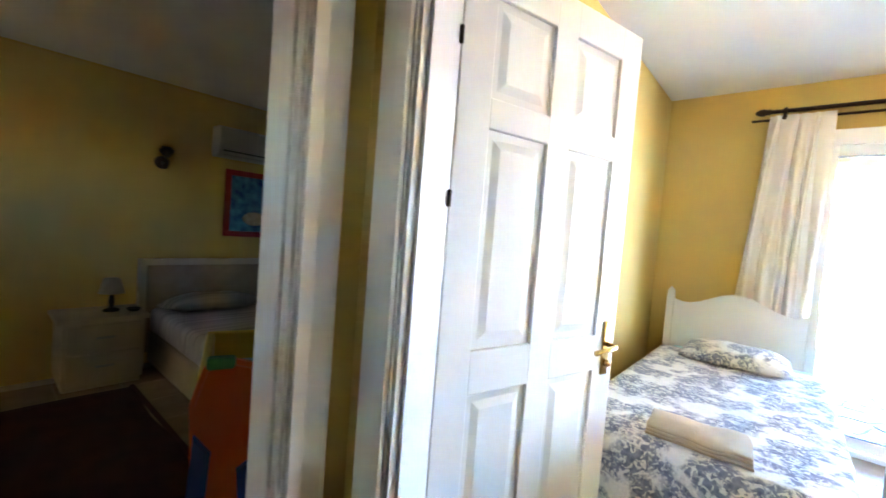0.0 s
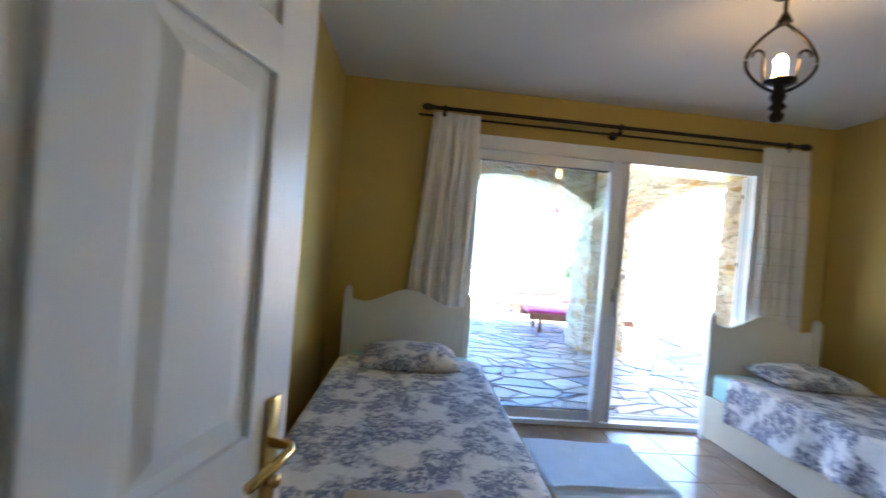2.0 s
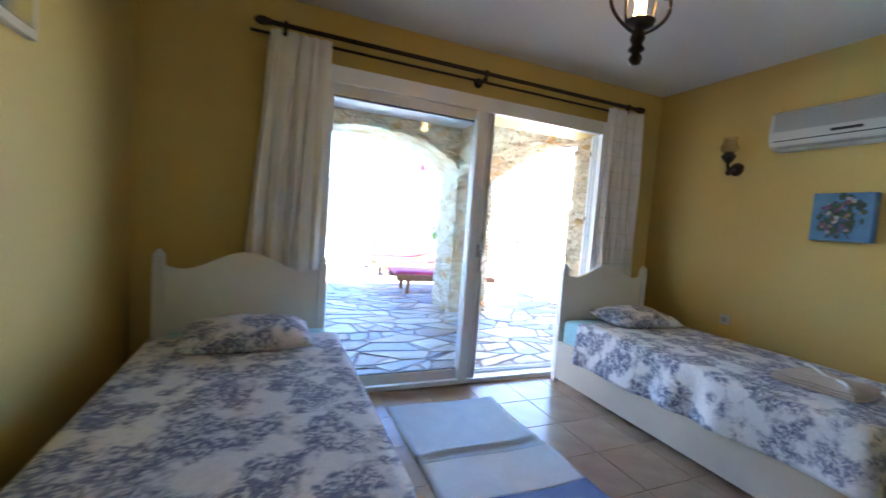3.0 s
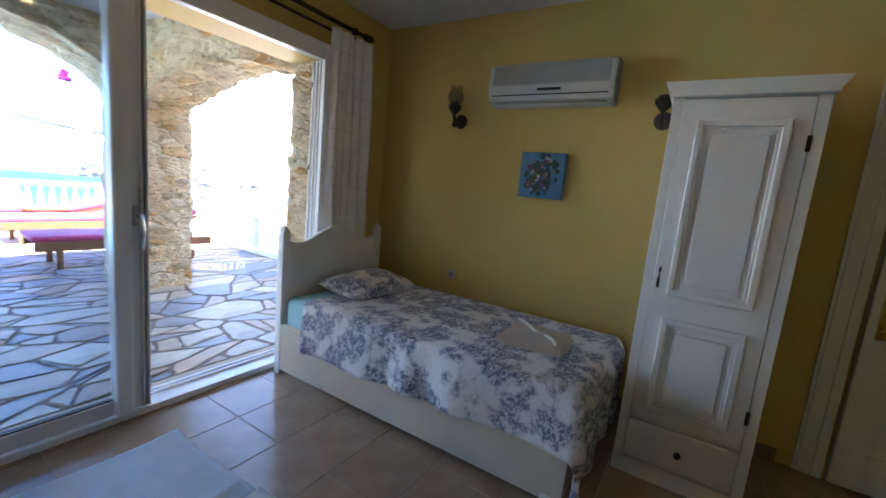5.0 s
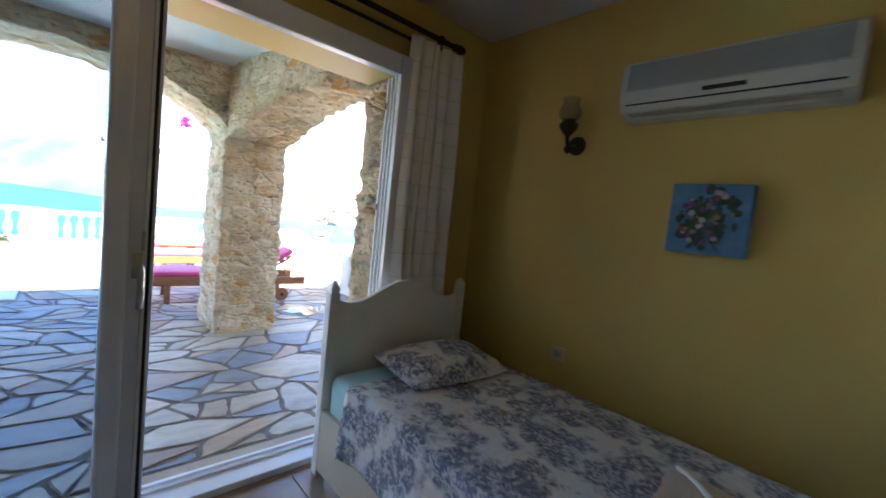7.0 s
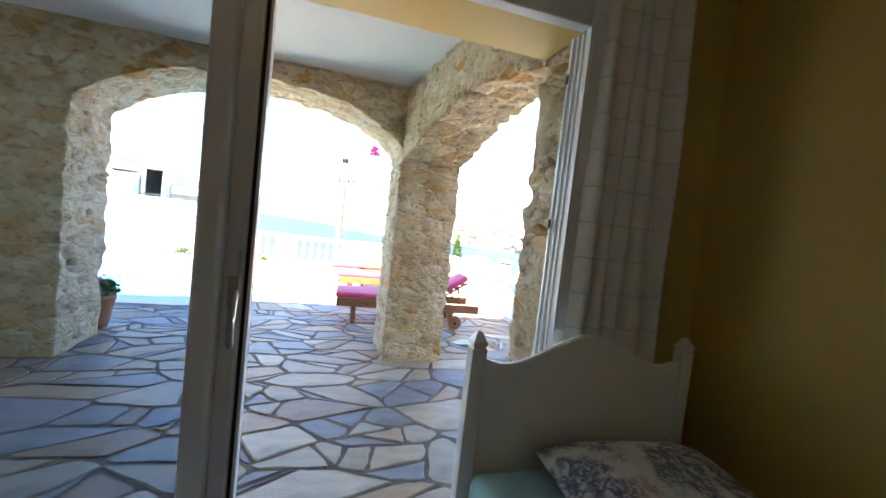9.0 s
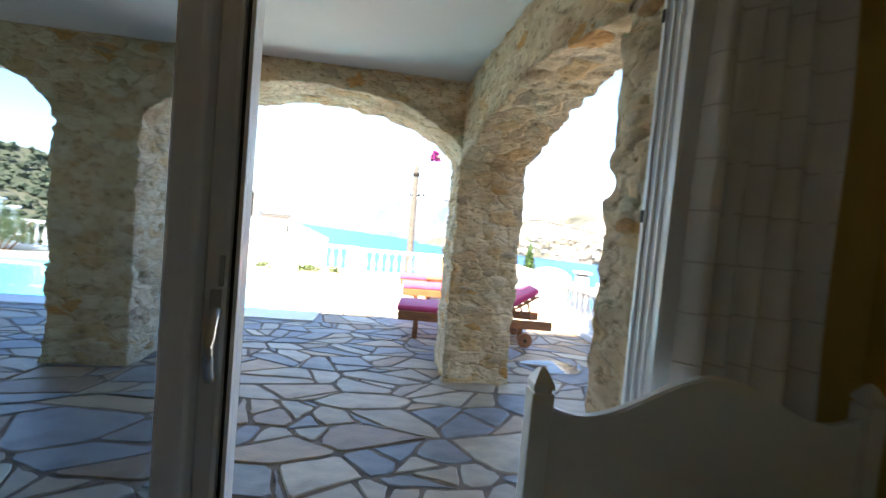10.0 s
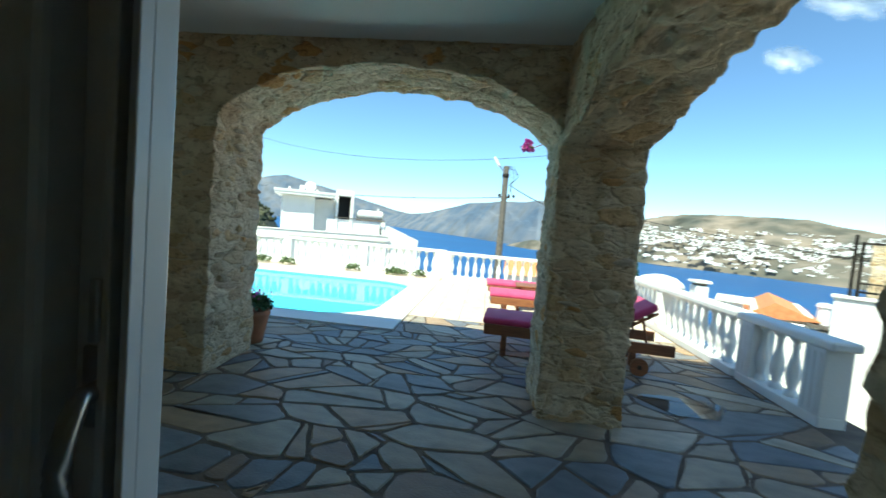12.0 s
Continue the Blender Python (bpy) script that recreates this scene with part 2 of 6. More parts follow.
ACW = material("air_conditioner_plastic", (0.53, 0.53, 0.51), (0.57, 0.57, 0.55), 3, 0.4, bump=0.03, grime=0.05)
ACG = material("grey_plastic", (0.33, 0.33, 0.33), (0.37, 0.37, 0.37), 3, 0.45, bump=0.03)
GLASS = glass_material("window_glass", (0.71, 0.79, 0.86))
FROST = material("lamp_shade_cloth", (0.72, 0.70, 0.64), (0.78, 0.76, 0.70), 6, 0.6, bump=0.1)
SHADE = glass_material("ribbed_shade_glass", (0.84, 0.82, 0.76), 2.2)
BULB = glow_material("lamp_bulb_glow", (1.0, 0.66, 0.28), 4.0)
RUBBLE = rubble_material("rubble_masonry")
STONES = pieces_material("limestone_rubble", [(0.78, 0.62, 0.41), (0.68, 0.53, 0.35), (0.85, 0.72, 0.52), (0.59, 0.46, 0.30), (0.75, 0.56, 0.33), (0.87, 0.74, 0.55), (0.68, 0.41, 0.18), (0.71, 0.59, 0.44)], 0.88, 0.9, 14, 40)
FLAGS = pieces_material("flagstone", [(0.26, 0.26, 0.26), (0.44, 0.36, 0.26), (0.38, 0.26, 0.16), (0.19, 0.20, 0.22), (0.37, 0.32, 0.25), (0.44, 0.30, 0.18), (0.24, 0.25, 0.27), (0.41, 0.35, 0.27), (0.50, 0.43, 0.33), (0.28, 0.18, 0.11), (0.22, 0.22, 0.22), (0.38, 0.30, 0.21)], 0.45, 0.3, 6, 45)
FLAGS_ALL = pieces_material("flagstone_far", [(0.26, 0.26, 0.26), (0.44, 0.36, 0.26), (0.38, 0.26, 0.16), (0.19, 0.20, 0.22), (0.37, 0.32, 0.25), (0.44, 0.30, 0.18), (0.24, 0.25, 0.27), (0.41, 0.35, 0.27), (0.50, 0.43, 0.33), (0.28, 0.18, 0.11), (0.22, 0.22, 0.22), (0.38, 0.30, 0.21)], 0.45, 0.3, 6, 45, island=True)
MORTAR = material("paving_mortar", (0.12, 0.085, 0.062), (0.20, 0.145, 0.105), 9, 0.9, bump=0.6, fine=60, grime=0.2)
RENDERW = material("white_masonry_paint", (0.78, 0.78, 0.76), (0.82, 0.82, 0.80), 2, 0.7, bump=0.2, fine=40, grime=0.08)
MARBLE = material("pool_coping_marble", (0.72, 0.70, 0.66), (0.80, 0.78, 0.74), 3, 0.45, bump=0.1, vary=0.05)
BEIGE = material("beige_terrace_tile", (0.58, 0.48, 0.37), (0.70, 0.60, 0.48), 5, 0.6, bump=0.15, vary=0.07)
POOLT = material("pool_mosaic", (0.22, 0.66, 0.78), (0.28, 0.74, 0.86), 20, 0.3, bump=0.05)
WATER = glass_material("pool_water", (0.55, 0.90, 0.97), 0.8)
TEAK = material("oiled_teak", (0.20, 0.07, 0.03), (0.30, 0.12, 0.05), 7, 0.5, bump=0.2, stretch=(1, 8, 8))
CUSHION = material("crimson_cushion", (0.50, 0.045, 0.14), (0.58, 0.07, 0.18), 5, 0.85, bump=0.25, fine=160, sheen=0.2)
TERRA = material("terracotta", (0.42, 0.17, 0.09), (0.52, 0.23, 0.12), 6, 0.8, bump=0.2, grime=0.2, grime_scale=5)
LEAF = material("leaf_green", (0.035, 0.085, 0.02), (0.07, 0.13, 0.03), 12, 0.5, bump=0.1, vary=0.3, island=True)
SHRUB = material("shrub_green", (0.08, 0.13, 0.05), (0.15, 0.19, 0.08), 5, 0.7, bump=0.1, vary=0.35, island=True)
PETAL = material("magenta_petal", (0.62, 0.06, 0.42), (0.75, 0.12, 0.55), 20, 0.6, bump=0.05, vary=0.2, island=True)
ROOFT = material("orange_roof_tile", (0.55, 0.20, 0.08), (0.66, 0.28, 0.12), 8, 0.8, bump=0.3)
SEA = material("sea_water", (0.010, 0.075, 0.22), (0.015, 0.10, 0.27), 0.004, 0.45, bump=0.1, fine=0.05)
# aerial haze is mixed into the far scrub's colour as blue-grey
HILLFAR = material("far_hill_haze_blue", (0.075, 0.11, 0.16), (0.18, 0.19, 0.21), 0.010, 0.95, bump=0.0, grime=0.4, grime_scale=0.02)
HILLMID = material("hillside_scrub", (0.075, 0.08, 0.065), (0.27, 0.22, 0.17), 0.016, 0.95, bump=0.0, grime=0.55, grime_scale=0.03)
HILLNEAR = material("wooded_hillside", (0.045, 0.055, 0.025), (0.14, 0.12, 0.08), 0.12, 0.95, bump=0.0)
TOWNW = material("white_village_houses", (0.74, 0.73, 0.70), (0.84, 0.83, 0.80), 0.05, 0.8, bump=0.0, vary=0.15, island=True)
CONCRETE = material("pole_concrete", (0.10, 0.088, 0.075), (0.16, 0.14, 0.12), 6, 0.85, bump=0.3)
REDRUG = material("dark_red_rug", (0.045, 0.006, 0.007), (0.07, 0.011, 0.010), 8, 0.95, bump=0.6, fine=200)
BUTTER = material("pale_laminate", (0.58, 0.52, 0.43), (0.64, 0.58, 0.48), 5, 0.5, bump=0.05)
UPHOLS = material("taupe_headboard_cloth", (0.34, 0.27, 0.21), (0.40, 0.32, 0.25), 9, 0.9, bump=0.3, fine=180)
REDFR = material("red_picture_frame", (0.42, 0.03, 0.03), (0.50, 0.05, 0.04), 6, 0.4, bump=0.05)
ORANGE = material("orange_plastic", (0.85, 0.13, 0.015), (0.90, 0.17, 0.02), 4, 0.4, bump=0.03)
BLUEP = material("blue_plastic", (0.03, 0.09, 0.40), (0.04, 0.12, 0.46), 4, 0.4, bump=0.03)
YELLP = material("yellow_plastic", (0.70, 0.48, 0.05), (0.75, 0.52, 0.07), 4, 0.4, bump=0.03)
GREENP = material("green_plastic", (0.05, 0.30, 0.10), (0.07, 0.35, 0.12), 4, 0.4, bump=0.03)


# ---------------------------------------------------------------- builders
def part(name, bm, material, parent=None, label="", smooth=False):
    """Links a bmesh as one mesh object, under a thing or a part where one is given."""
    me = bpy.data.meshes.new(name)
    bm.to_mesh(me)
    bm.free()
    for m in material if isinstance(material, (list, tuple)) else [material]:
        me.materials.append(m)
    if smooth:
        for p in me.polygons:
            p.use_smooth = True
    ob = new(name, me)
    if parent:
        ob.parent = parent
    if label:
        ob["label"] = label
    return ob


def thing(name, label, category, at=(0, 0, 0), turn=0.0, group=""):
    """An empty at the base of a thing, which holds its parts."""
    ob = new(name)
    ob.empty_display_size = 0.1
    ob.location, ob.rotation_euler = at, (0, 0, radians(turn))
    return tagged(ob, label, category, group)


def box(x0, x1, y0, y1, z0, z1, bevel=0.0, bm=None, segments=2):
    """A box between two corners, with rounded edges, in a bmesh of its own or added to one."""
    add = bmesh.new()
    bmesh.ops.create_cube(add, size=1.0, matrix=Matrix.Translation(((x0 + x1) / 2, (y0 + y1) / 2, (z0 + z1) / 2)) @ Matrix.Diagonal((abs(x1 - x0), abs(y1 - y0), abs(z1 - z0), 1)))
    if bevel:
        bmesh.ops.bevel(add, geom=add.edges[:], offset=bevel, segments=segments, affect="EDGES", profile=0.5)
    return join(bm, add)


def join(bm, add):
    if bm is None:
        return add
    me = bpy.data.meshes.new("joined")
    add.to_mesh(me)
    add.free()
    bm.from_mesh(me)
    bpy.data.meshes.remove(me)
    return bm


def lathe(profile, steps=20, bm=None, at=(0, 0, 0), m=None):
    """Turns a profile of (radius, height) round the z axis."""
    add = bmesh.new()
    rings = []
    for r, z in profile:
        rings.append([add.verts.new((max(r, 1e-4) * math.cos(a * 2 * math.pi / steps), max(r, 1e-4) * math.sin(a * 2 * math.pi / steps), z)) for a in range(steps)])
    for a, b in zip(rings, rings[1:]):
        for i in range(steps):
            add.faces.new((a[i], a[(i + 1) % steps], b[(i + 1) % steps], b[i]))
    add.faces.new(rings[0][::-1])
    add.faces.new(rings[-1])
    bmesh.ops.recalc_face_normals(add, faces=add.faces[:])
    add.transform(Matrix.Translation(at) @ (m or Matrix()))
    return join(bm, add)


def tube(points, radius, steps=8, bm=None, taper=1.0):
    """A round bar along a line of points."""
    add = bmesh.new()
    pts = [Vector(p) for p in points]
    rings = []
    for i, p in enumerate(pts):
        d = (pts[min(i + 1, len(pts) - 1)] - pts[max(i - 1, 0)]).normalized()
        side = d.cross(Vector((0, 0, 1)))
        side = side.normalized() if side.length > 0.05 else d.cross(Vector((1, 0, 0))).normalized()
        up = side.cross(d)
        r = radius * (1 + (taper - 1) * i / max(1, len(pts) - 1))
        rings.append([add.verts.new(p + r * (math.cos(a * 2 * math.pi / steps) * side + math.sin(a * 2 * math.pi / steps) * up)) for a in range(steps)])
    for a, b in zip(rings, rings[1:]):
        for i in range(steps):
            add.faces.new((a[i], a[(i + 1) % steps], b[(i + 1) % steps], b[i]))
    add.faces.new(rings[0][::-1])
    add.faces.new(rings[-1])
    bmesh.ops.recalc_face_normals(add, faces=add.faces[:])
    return join(bm, add)


def slab(outline, depth, axis="y", bevel=0.0, bm=None):
    """A flat outline of (a, b) points made solid: a is x (or y), b is z; axis is the way of its thickness."""
    add = bmesh.new()
    place = {"y": lambda a, b, d: (a, d, b), "x": lambda a, b, d: (d, a, b), "z": lambda a, b, d: (a, b, d)}[axis]
    front = [add.verts.new(place(a, b, 0)) for a, b in outline]
    back = [add.verts.new(place(a, b, depth)) for a, b in outline]
    f1 = add.faces.new(front)
    f2 = add.faces.new(back[::-1])
    for i in range(len(front)):
        j = (i + 1) % len(front)
        add.faces.new((front[j], front[i], back[i], back[j]))
    bmesh.ops.recalc_face_normals(add, faces=add.faces[:])
    if bevel:
        bmesh.ops.bevel(add, geom=list({e for f in (f1, f2) for e in f.edges}), offset=bevel, segments=2, affect="EDGES")
    return join(bm, add)


def structure(name, bm, material, label, category, parent=None, smooth=False):
    return tagged(part(name, bm, material, parent, "", smooth), label, category, kind="structure")


def arc(cx, cz, r, a0, a1, n):
    return [(cx + r * math.cos(radians(a0 + (a1 - a0) * i / n)), cz + r * math.sin(radians(a0 + (a1 - a0) * i / n))) for i in range(n + 1)]


# ---------------------------------------------------------------- the rooms
X0, X1, Y1, CEIL = -0.60, 3.40, 3.985, 2.50     # bedroom: west, east and window wall, ceiling
Y0, HALL = 0.95, 0.80                             # door wall: bedroom face and hall face
WEST, LOWC = -3.60, 2.25                          # bedroom across the hall
OUT = 4.20                                        # outer face of the window wall
OP0, OP1, OPZ = 0.335, 2.69, 2.10                 # opening of the window door

bm = box(X0 - 0.15, OP0, Y1, OUT - 0.03, -0.1, CEIL)
box(OP1, X1 + 0.15, Y1, OUT - 0.03, -0.1, CEIL, bm=bm)
box(OP0, OP1, Y1, OUT - 0.03, OPZ, CEIL, bm=bm)
structure("wall_north", bm, YELLOW, "yellow painted plaster wall round the terrace door", "wall")
structure("wall_east", box(X1, X1 + 0.15, -0.1, Y1, -0.1, CEIL), YELLOW, "yellow painted plaster wall beside a bed", "wall")
structure("wall_west", box(X0 - 0.145, X0, HALL, Y1, -0.1, CEIL), YELLOW, "yellow painted plaster wall beside a bed", "wall")
bm = box(X0 - 0.145, X0, -1.6, -0.27, -0.1, CEIL)
box(X0 - 0.145, X0, 0.62, HALL, -0.1, CEIL, bm=bm)
box(X0 - 0.145, X0, -0.27, 0.62, 2.03, CEIL, bm=bm)
structure("wall_hall_west", bm, YELLOW, "yellow hall wall with a doorway to another bedroom", "wall")
bm = box(X0, -0.455, HALL, Y0, -0.1, CEIL)
box(0.42, 0.95, HALL, Y0, -0.1, CEIL, bm=bm)
box(-0.455, 0.42, HALL, Y0, 2.04, CEIL, bm=bm)
structure("wall_south", bm, YELLOW, "yellow painted wall round the bedroom door", "wall")
# unseen slab, added to keep direct sun out of the rear openings
structure("roof_sun_block", box(-4.5, 3.6, -4.2, -1.75, 2.45, 2.60), RENDERW, "unseen white slab added behind the house to block the sun", "roof")
structure("wall_hall_east", box(0.80, 0.95, -1.6, HALL, -0.1, CEIL), YELLOW, "yellow painted hall wall", "wall")
# the opening here is added, sized to let daylight onto the door casings
bm = box(X0 - 0.145, 0.20, -1.75, -1.6, -0.1, CEIL)
box(0.36, 0.95, -1.75, -1.6, -0.1, CEIL, bm=bm)
box(0.20, 0.36, -1.75, -1.6, -0.1, 1.5, bm=bm)
box(0.20, 0.36, -1.75, -1.6, 1.68, CEIL, bm=bm)
structure("wall_hall_end", bm, YELLOW, "yellow painted wall closing the hall, with an added unseen daylight opening", "wall")
structure("wall_south_east", box(0.95, X1 + 0.15, -0.25, -0.1, -0.1, CEIL), YELLOW, "yellow painted wall at the back of the bedroom", "wall")
structure("ceiling", box(X0 - 0.145, X1 + 0.15, -1.75, OUT - 0.03, CEIL, CEIL + 0.15), CEILING, "white painted plaster ceiling", "ceiling")
structure("wall_far_west", box(WEST - 0.15, WEST, -1.75, 3.2, -0.1, CEIL), YELLOW, "yellow wall of the darker bedroom", "wall")
structure("wall_far_north", box(WEST, X0 - 0.145, 3.2, 3.35, -0.1, CEIL), YELLOW, "yellow wall closing the darker bedroom", "wall")
# unseen opening, added and sized to brighten the darker bedroom
bm = box(WEST, -2.85, -1.75, -1.6, -0.1, CEIL)
box(-2.55, X0 - 0.145, -1.75, -1.6, -0.1, CEIL, bm=bm)
box(-2.85, -2.55, -1.75, -1.6, -0.1, 1.4, bm=bm)
box(-2.85, -2.55, -1.75, -1.6, 1.62, CEIL, bm=bm)
structure("wall_far_south", bm, YELLOW, "yellow wall of the darker bedroom with an added unseen daylight opening", "wall")
structure("ceiling_far", box(WEST - 0.15, X0 - 0.145, -1.75, 3.35, LOWC, LOWC + 0.15), CEILING, "white painted ceiling of the darker bedroom", "ceiling")
floor = structure("floor", box(WEST - 0.15, X1 + 0.15, -1.75, OUT - 0.03, -0.15, -0.003), GROUT, "brown ceramic tile floor with thin joints", "floor")

# skirting tiles
bm = box(X1 - 0.012, X1, 1.10, Y1, 0, 0.075, 0.003)
box(X0, X0 + 0.012, Y0, Y1, 0, 0.075, 0.003, bm)
box(X0 + 0.012, OP0 - 0.002, Y1 - 0.012, Y1, 0, 0.075, 0.003, bm)
box(OP1 + 0.002, X1 - 0.012, Y1 - 0.012, Y1, 0, 0.075, 0.003, bm)
structure("baseboard", bm, TILE, "brown tile skirting along the walls", "baseboard")


def casing(name, x0, x1, top, y, face, m, width=0.115):
    """A moulded door casing round an opening x0 to x1: stepped bands, standing out of a wall whose face is y."""
    bm = None
    for inset, out in ((0.0, 0.012), (0.016, 0.020), (0.048, 0.016), (0.074, 0.026)):
        w = width - inset
        a, b = sorted((y, y + face * out))
        for u0, u1 in ((x0 - w, x0 - 0.0 if inset == 0 else x0 - 0.004), (x1 + 0.0 if inset == 0 else x1 + 0.004, x1 + w)):
            bm = box(u0, u1, a, b, 0, top + w, 0.003, bm)
        bm = box(x0, x1, a, b, top + (0 if inset == 0 else 0.004), top + w, 0.003, bm)
    bm.transform(m)
    return structure(name, bm, WHITE, "white painted moulded door casing", "trim")


def lining(name, x0, x1, top, y0, y1, m):
    """The boards that line a doorway, with a stop."""
    bm = box(x0 - 0.02, x0 + 0.012, y0 - 0.004, y1 + 0.004, 0, top, 0.003)
    box(x1 - 0.012, x1 + 0.02, y0 - 0.004, y1 + 0.004, 0, top, 0.003, bm)
    box(x0 - 0.02, x1 + 0.02, y0 - 0.004, y1 + 0.004, top - 0.012, top + 0.02, 0.003, bm)
    box(x0 + 0.012, x0 + 0.024, y0 + 0.02, y1 - 0.05, 0, top - 0.012, 0.002, bm)
    box(x1 - 0.024, x1 - 0.012, y0 + 0.02, y1 - 0.05, 0, top - 0.012, 0.002, bm)
    bm.transform(m)
    return structure(name, bm, WHITE, "white painted door lining", "trim")


casing("trim_1", -0.44, 0.405, 2.025, HALL, -1, Matrix())
casing("trim_2", -0.44, 0.405, 2.025, Y0, 1, Matrix(), 0.10)
lining("trim_3", -0.44, 0.405, 2.025, HALL, Y0, Matrix())
QUARTER = Matrix.Translation((X0, 0.175, 0)) @ Matrix.Rotation(radians(90), 4, "Z")
casing("trim_4", -0.43, 0.435, 2.02, 0.0, -1, QUARTER)
lining("trim_5", -0.43, 0.435, 2.02, 0.0, 0.145, QUARTER)


def panel_door(name, label, width, height, m, handle_side=1, panels=True):
    """A six-panel door, hinged at its own origin, its leaf along +x."""
    d = tagged(new(name), label, "door", kind="structure")
    d.matrix_world = m
    t = 0.04
    xs = [0.0, 0.115, width / 2 - 0.05, width / 2 + 0.05, width - 0.115, width]
    zs = [0.01, 0.20, 0.79, 0.92, 1.545, 1.63, 1.90, height]
    bm = box(0, width, 0.012, t - 0.012, 0.01, height)
    for a, b in ((xs[0], xs[1]), (xs[2], xs[3]), (xs[4], xs[5])):
        box(a, b, 0, t, 0.01, height, 0.004, bm)
    for a, b in ((zs[0], zs[1]), (zs[2], zs[3]), (zs[4], zs[5]), (zs[6], zs[7])):
        for u, v in ((xs[1], xs[2]), (xs[3], xs[4])):
            box(u - 0.003, v + 0.003, 0, t, a, b, 0.004, bm)
    part("leaf", bm, WHITE, d)
    for a, b in ((zs[1], zs[2]), (zs[3], zs[4]), (zs[5], zs[6])):
        for u, v in ((xs[1], xs[2]), (xs[3], xs[4])):
            add = bmesh.new()
            for y, s in ((0.012, -1), (t - 0.012, 1)):
                ring = []
                for inset, out in ((-0.001, 0.0), (0.024, 0.001), (0.05, 0.008)):
                    ring.append([add.verts.new((px, y + s * out, pz)) for px, pz in ((u + inset, a + inset), (v - inset, a + inset), (v - inset, b - inset), (u + inset, b - inset))])
                for r1, r2 in zip(ring, ring[1:]):
                    for i in range(4):
                        add.faces.new((r1[i], r1[(i + 1) % 4], r2[(i + 1) % 4], r2[i]))
                add.faces.new(ring[-1])
            bmesh.ops.recalc_face_normals(add, faces=add.faces[:])
            part("panel", add, WHITE, d)
    for s, y in ((-1, 0.0), (1, t)):
        h = part("handle", lever(s, y, width - 0.055, 0.885), BRASS, d, "brass lever handle on a long plate", True)
    for z in (0.25, 1.34, 1.76):
        part("hinge", lathe([(0.006, -0.022), (0.006, 0.022)], 10, at=(-0.004, t * 0.5 - 0.024, z)), IRON, d, "dark metal hinge")
    return d


def lever(s, y, x, z):
    a, b = sorted((y, y + s * 0.008))
    bm = box(x - 0.021, x + 0.021, a, b, z - 0.115, z + 0.085, 0.004)
    tube([(x, y, z), (x, y + s * 0.045, z), (x - 0.015, y + s * 0.055, z), (x - 0.06, y + s * 0.055, z - 0.004), (x - 0.12, y + s * 0.048, z - 0.012)], 0.009, 10, bm)
    return lathe([(0.012, 0), (0.012, 0.02)], 10, bm, (x, y + s * 0.005, z - 0.07), Matrix.Rotation(radians(-90 * s), 4, "X"))


door = panel_door("door_1", "open white six-panel bedroom door with brass lever handle", 0.80, 2.01, pose(-0.425, Y0 - 0.01, 0, 0, 0, 74.3))
DOOR2 = panel_door("door_2", "closed white panelled door at the end of the room", 0.80, 2.01, pose(X1 - 0.012, 0.10, 0, 0, 0, 90))
casing("trim_6", 0.09, 0.91, 2.02, 0.0, 1, Matrix.Translation((X1, 0, 0)) @ Matrix.Rotation(radians(90), 4, "Z"), 0.12)


# ---------------------------------------------------------------- window door to the terrace
window = tagged(new("window_1"), "wide white plastic sliding terrace door, one leaf slid open", "window", kind="structure")
FY = 3.975
bm = box(OP0 - 0.045, OP0 + 0.045, FY - 0.115, FY + 0.075, 0.0, OPZ + 0.03, 0.006)
part("jamb", bm, PVC, window)
bm = box(OP1 - 0.062, OP1 + 0.03, FY - 0.115, FY + 0.008, 0.0, OPZ + 0.03, 0.004)
for a, b in ((-0.115, -0.098), (-0.072, -0.064), (-0.040, -0.032), (-0.006, 0.008)):
    box(OP1 - 0.070, OP1 - 0.060, FY + a, FY + b, 0.0, OPZ + 0.03, 0.002, bm)
part("jamb", bm, PVC, window)
for a in (-0.060, -0.028):
    part("brush_seal", box(OP1 - 0.0645, OP1 - 0.0615, FY + a, FY + a + 0.018, 0.05, OPZ - 0.08), ACG, window, "grey brush seal")
part("head", box(OP0 + 0.045, OP1 - 0.07, FY - 0.115, FY - 0.058, OPZ - 0.075, OPZ + 0.03, 0.006), PVC, window)
bm = box(OP0 + 0.045, OP1 - 0.07, FY - 0.115, FY + 0.075, 0.0, 0.035, 0.004)
box(OP0 + 0.045, OP1 - 0.07, FY - 0.010, FY - 0.004, 0.035, 0.048, 0.0, bm)
box(OP0 + 0.045, OP1 - 0.07, FY + 0.034, FY + 0.040, 0.035, 0.048, 0.0, bm)
part("sill", bm, PVC, window)


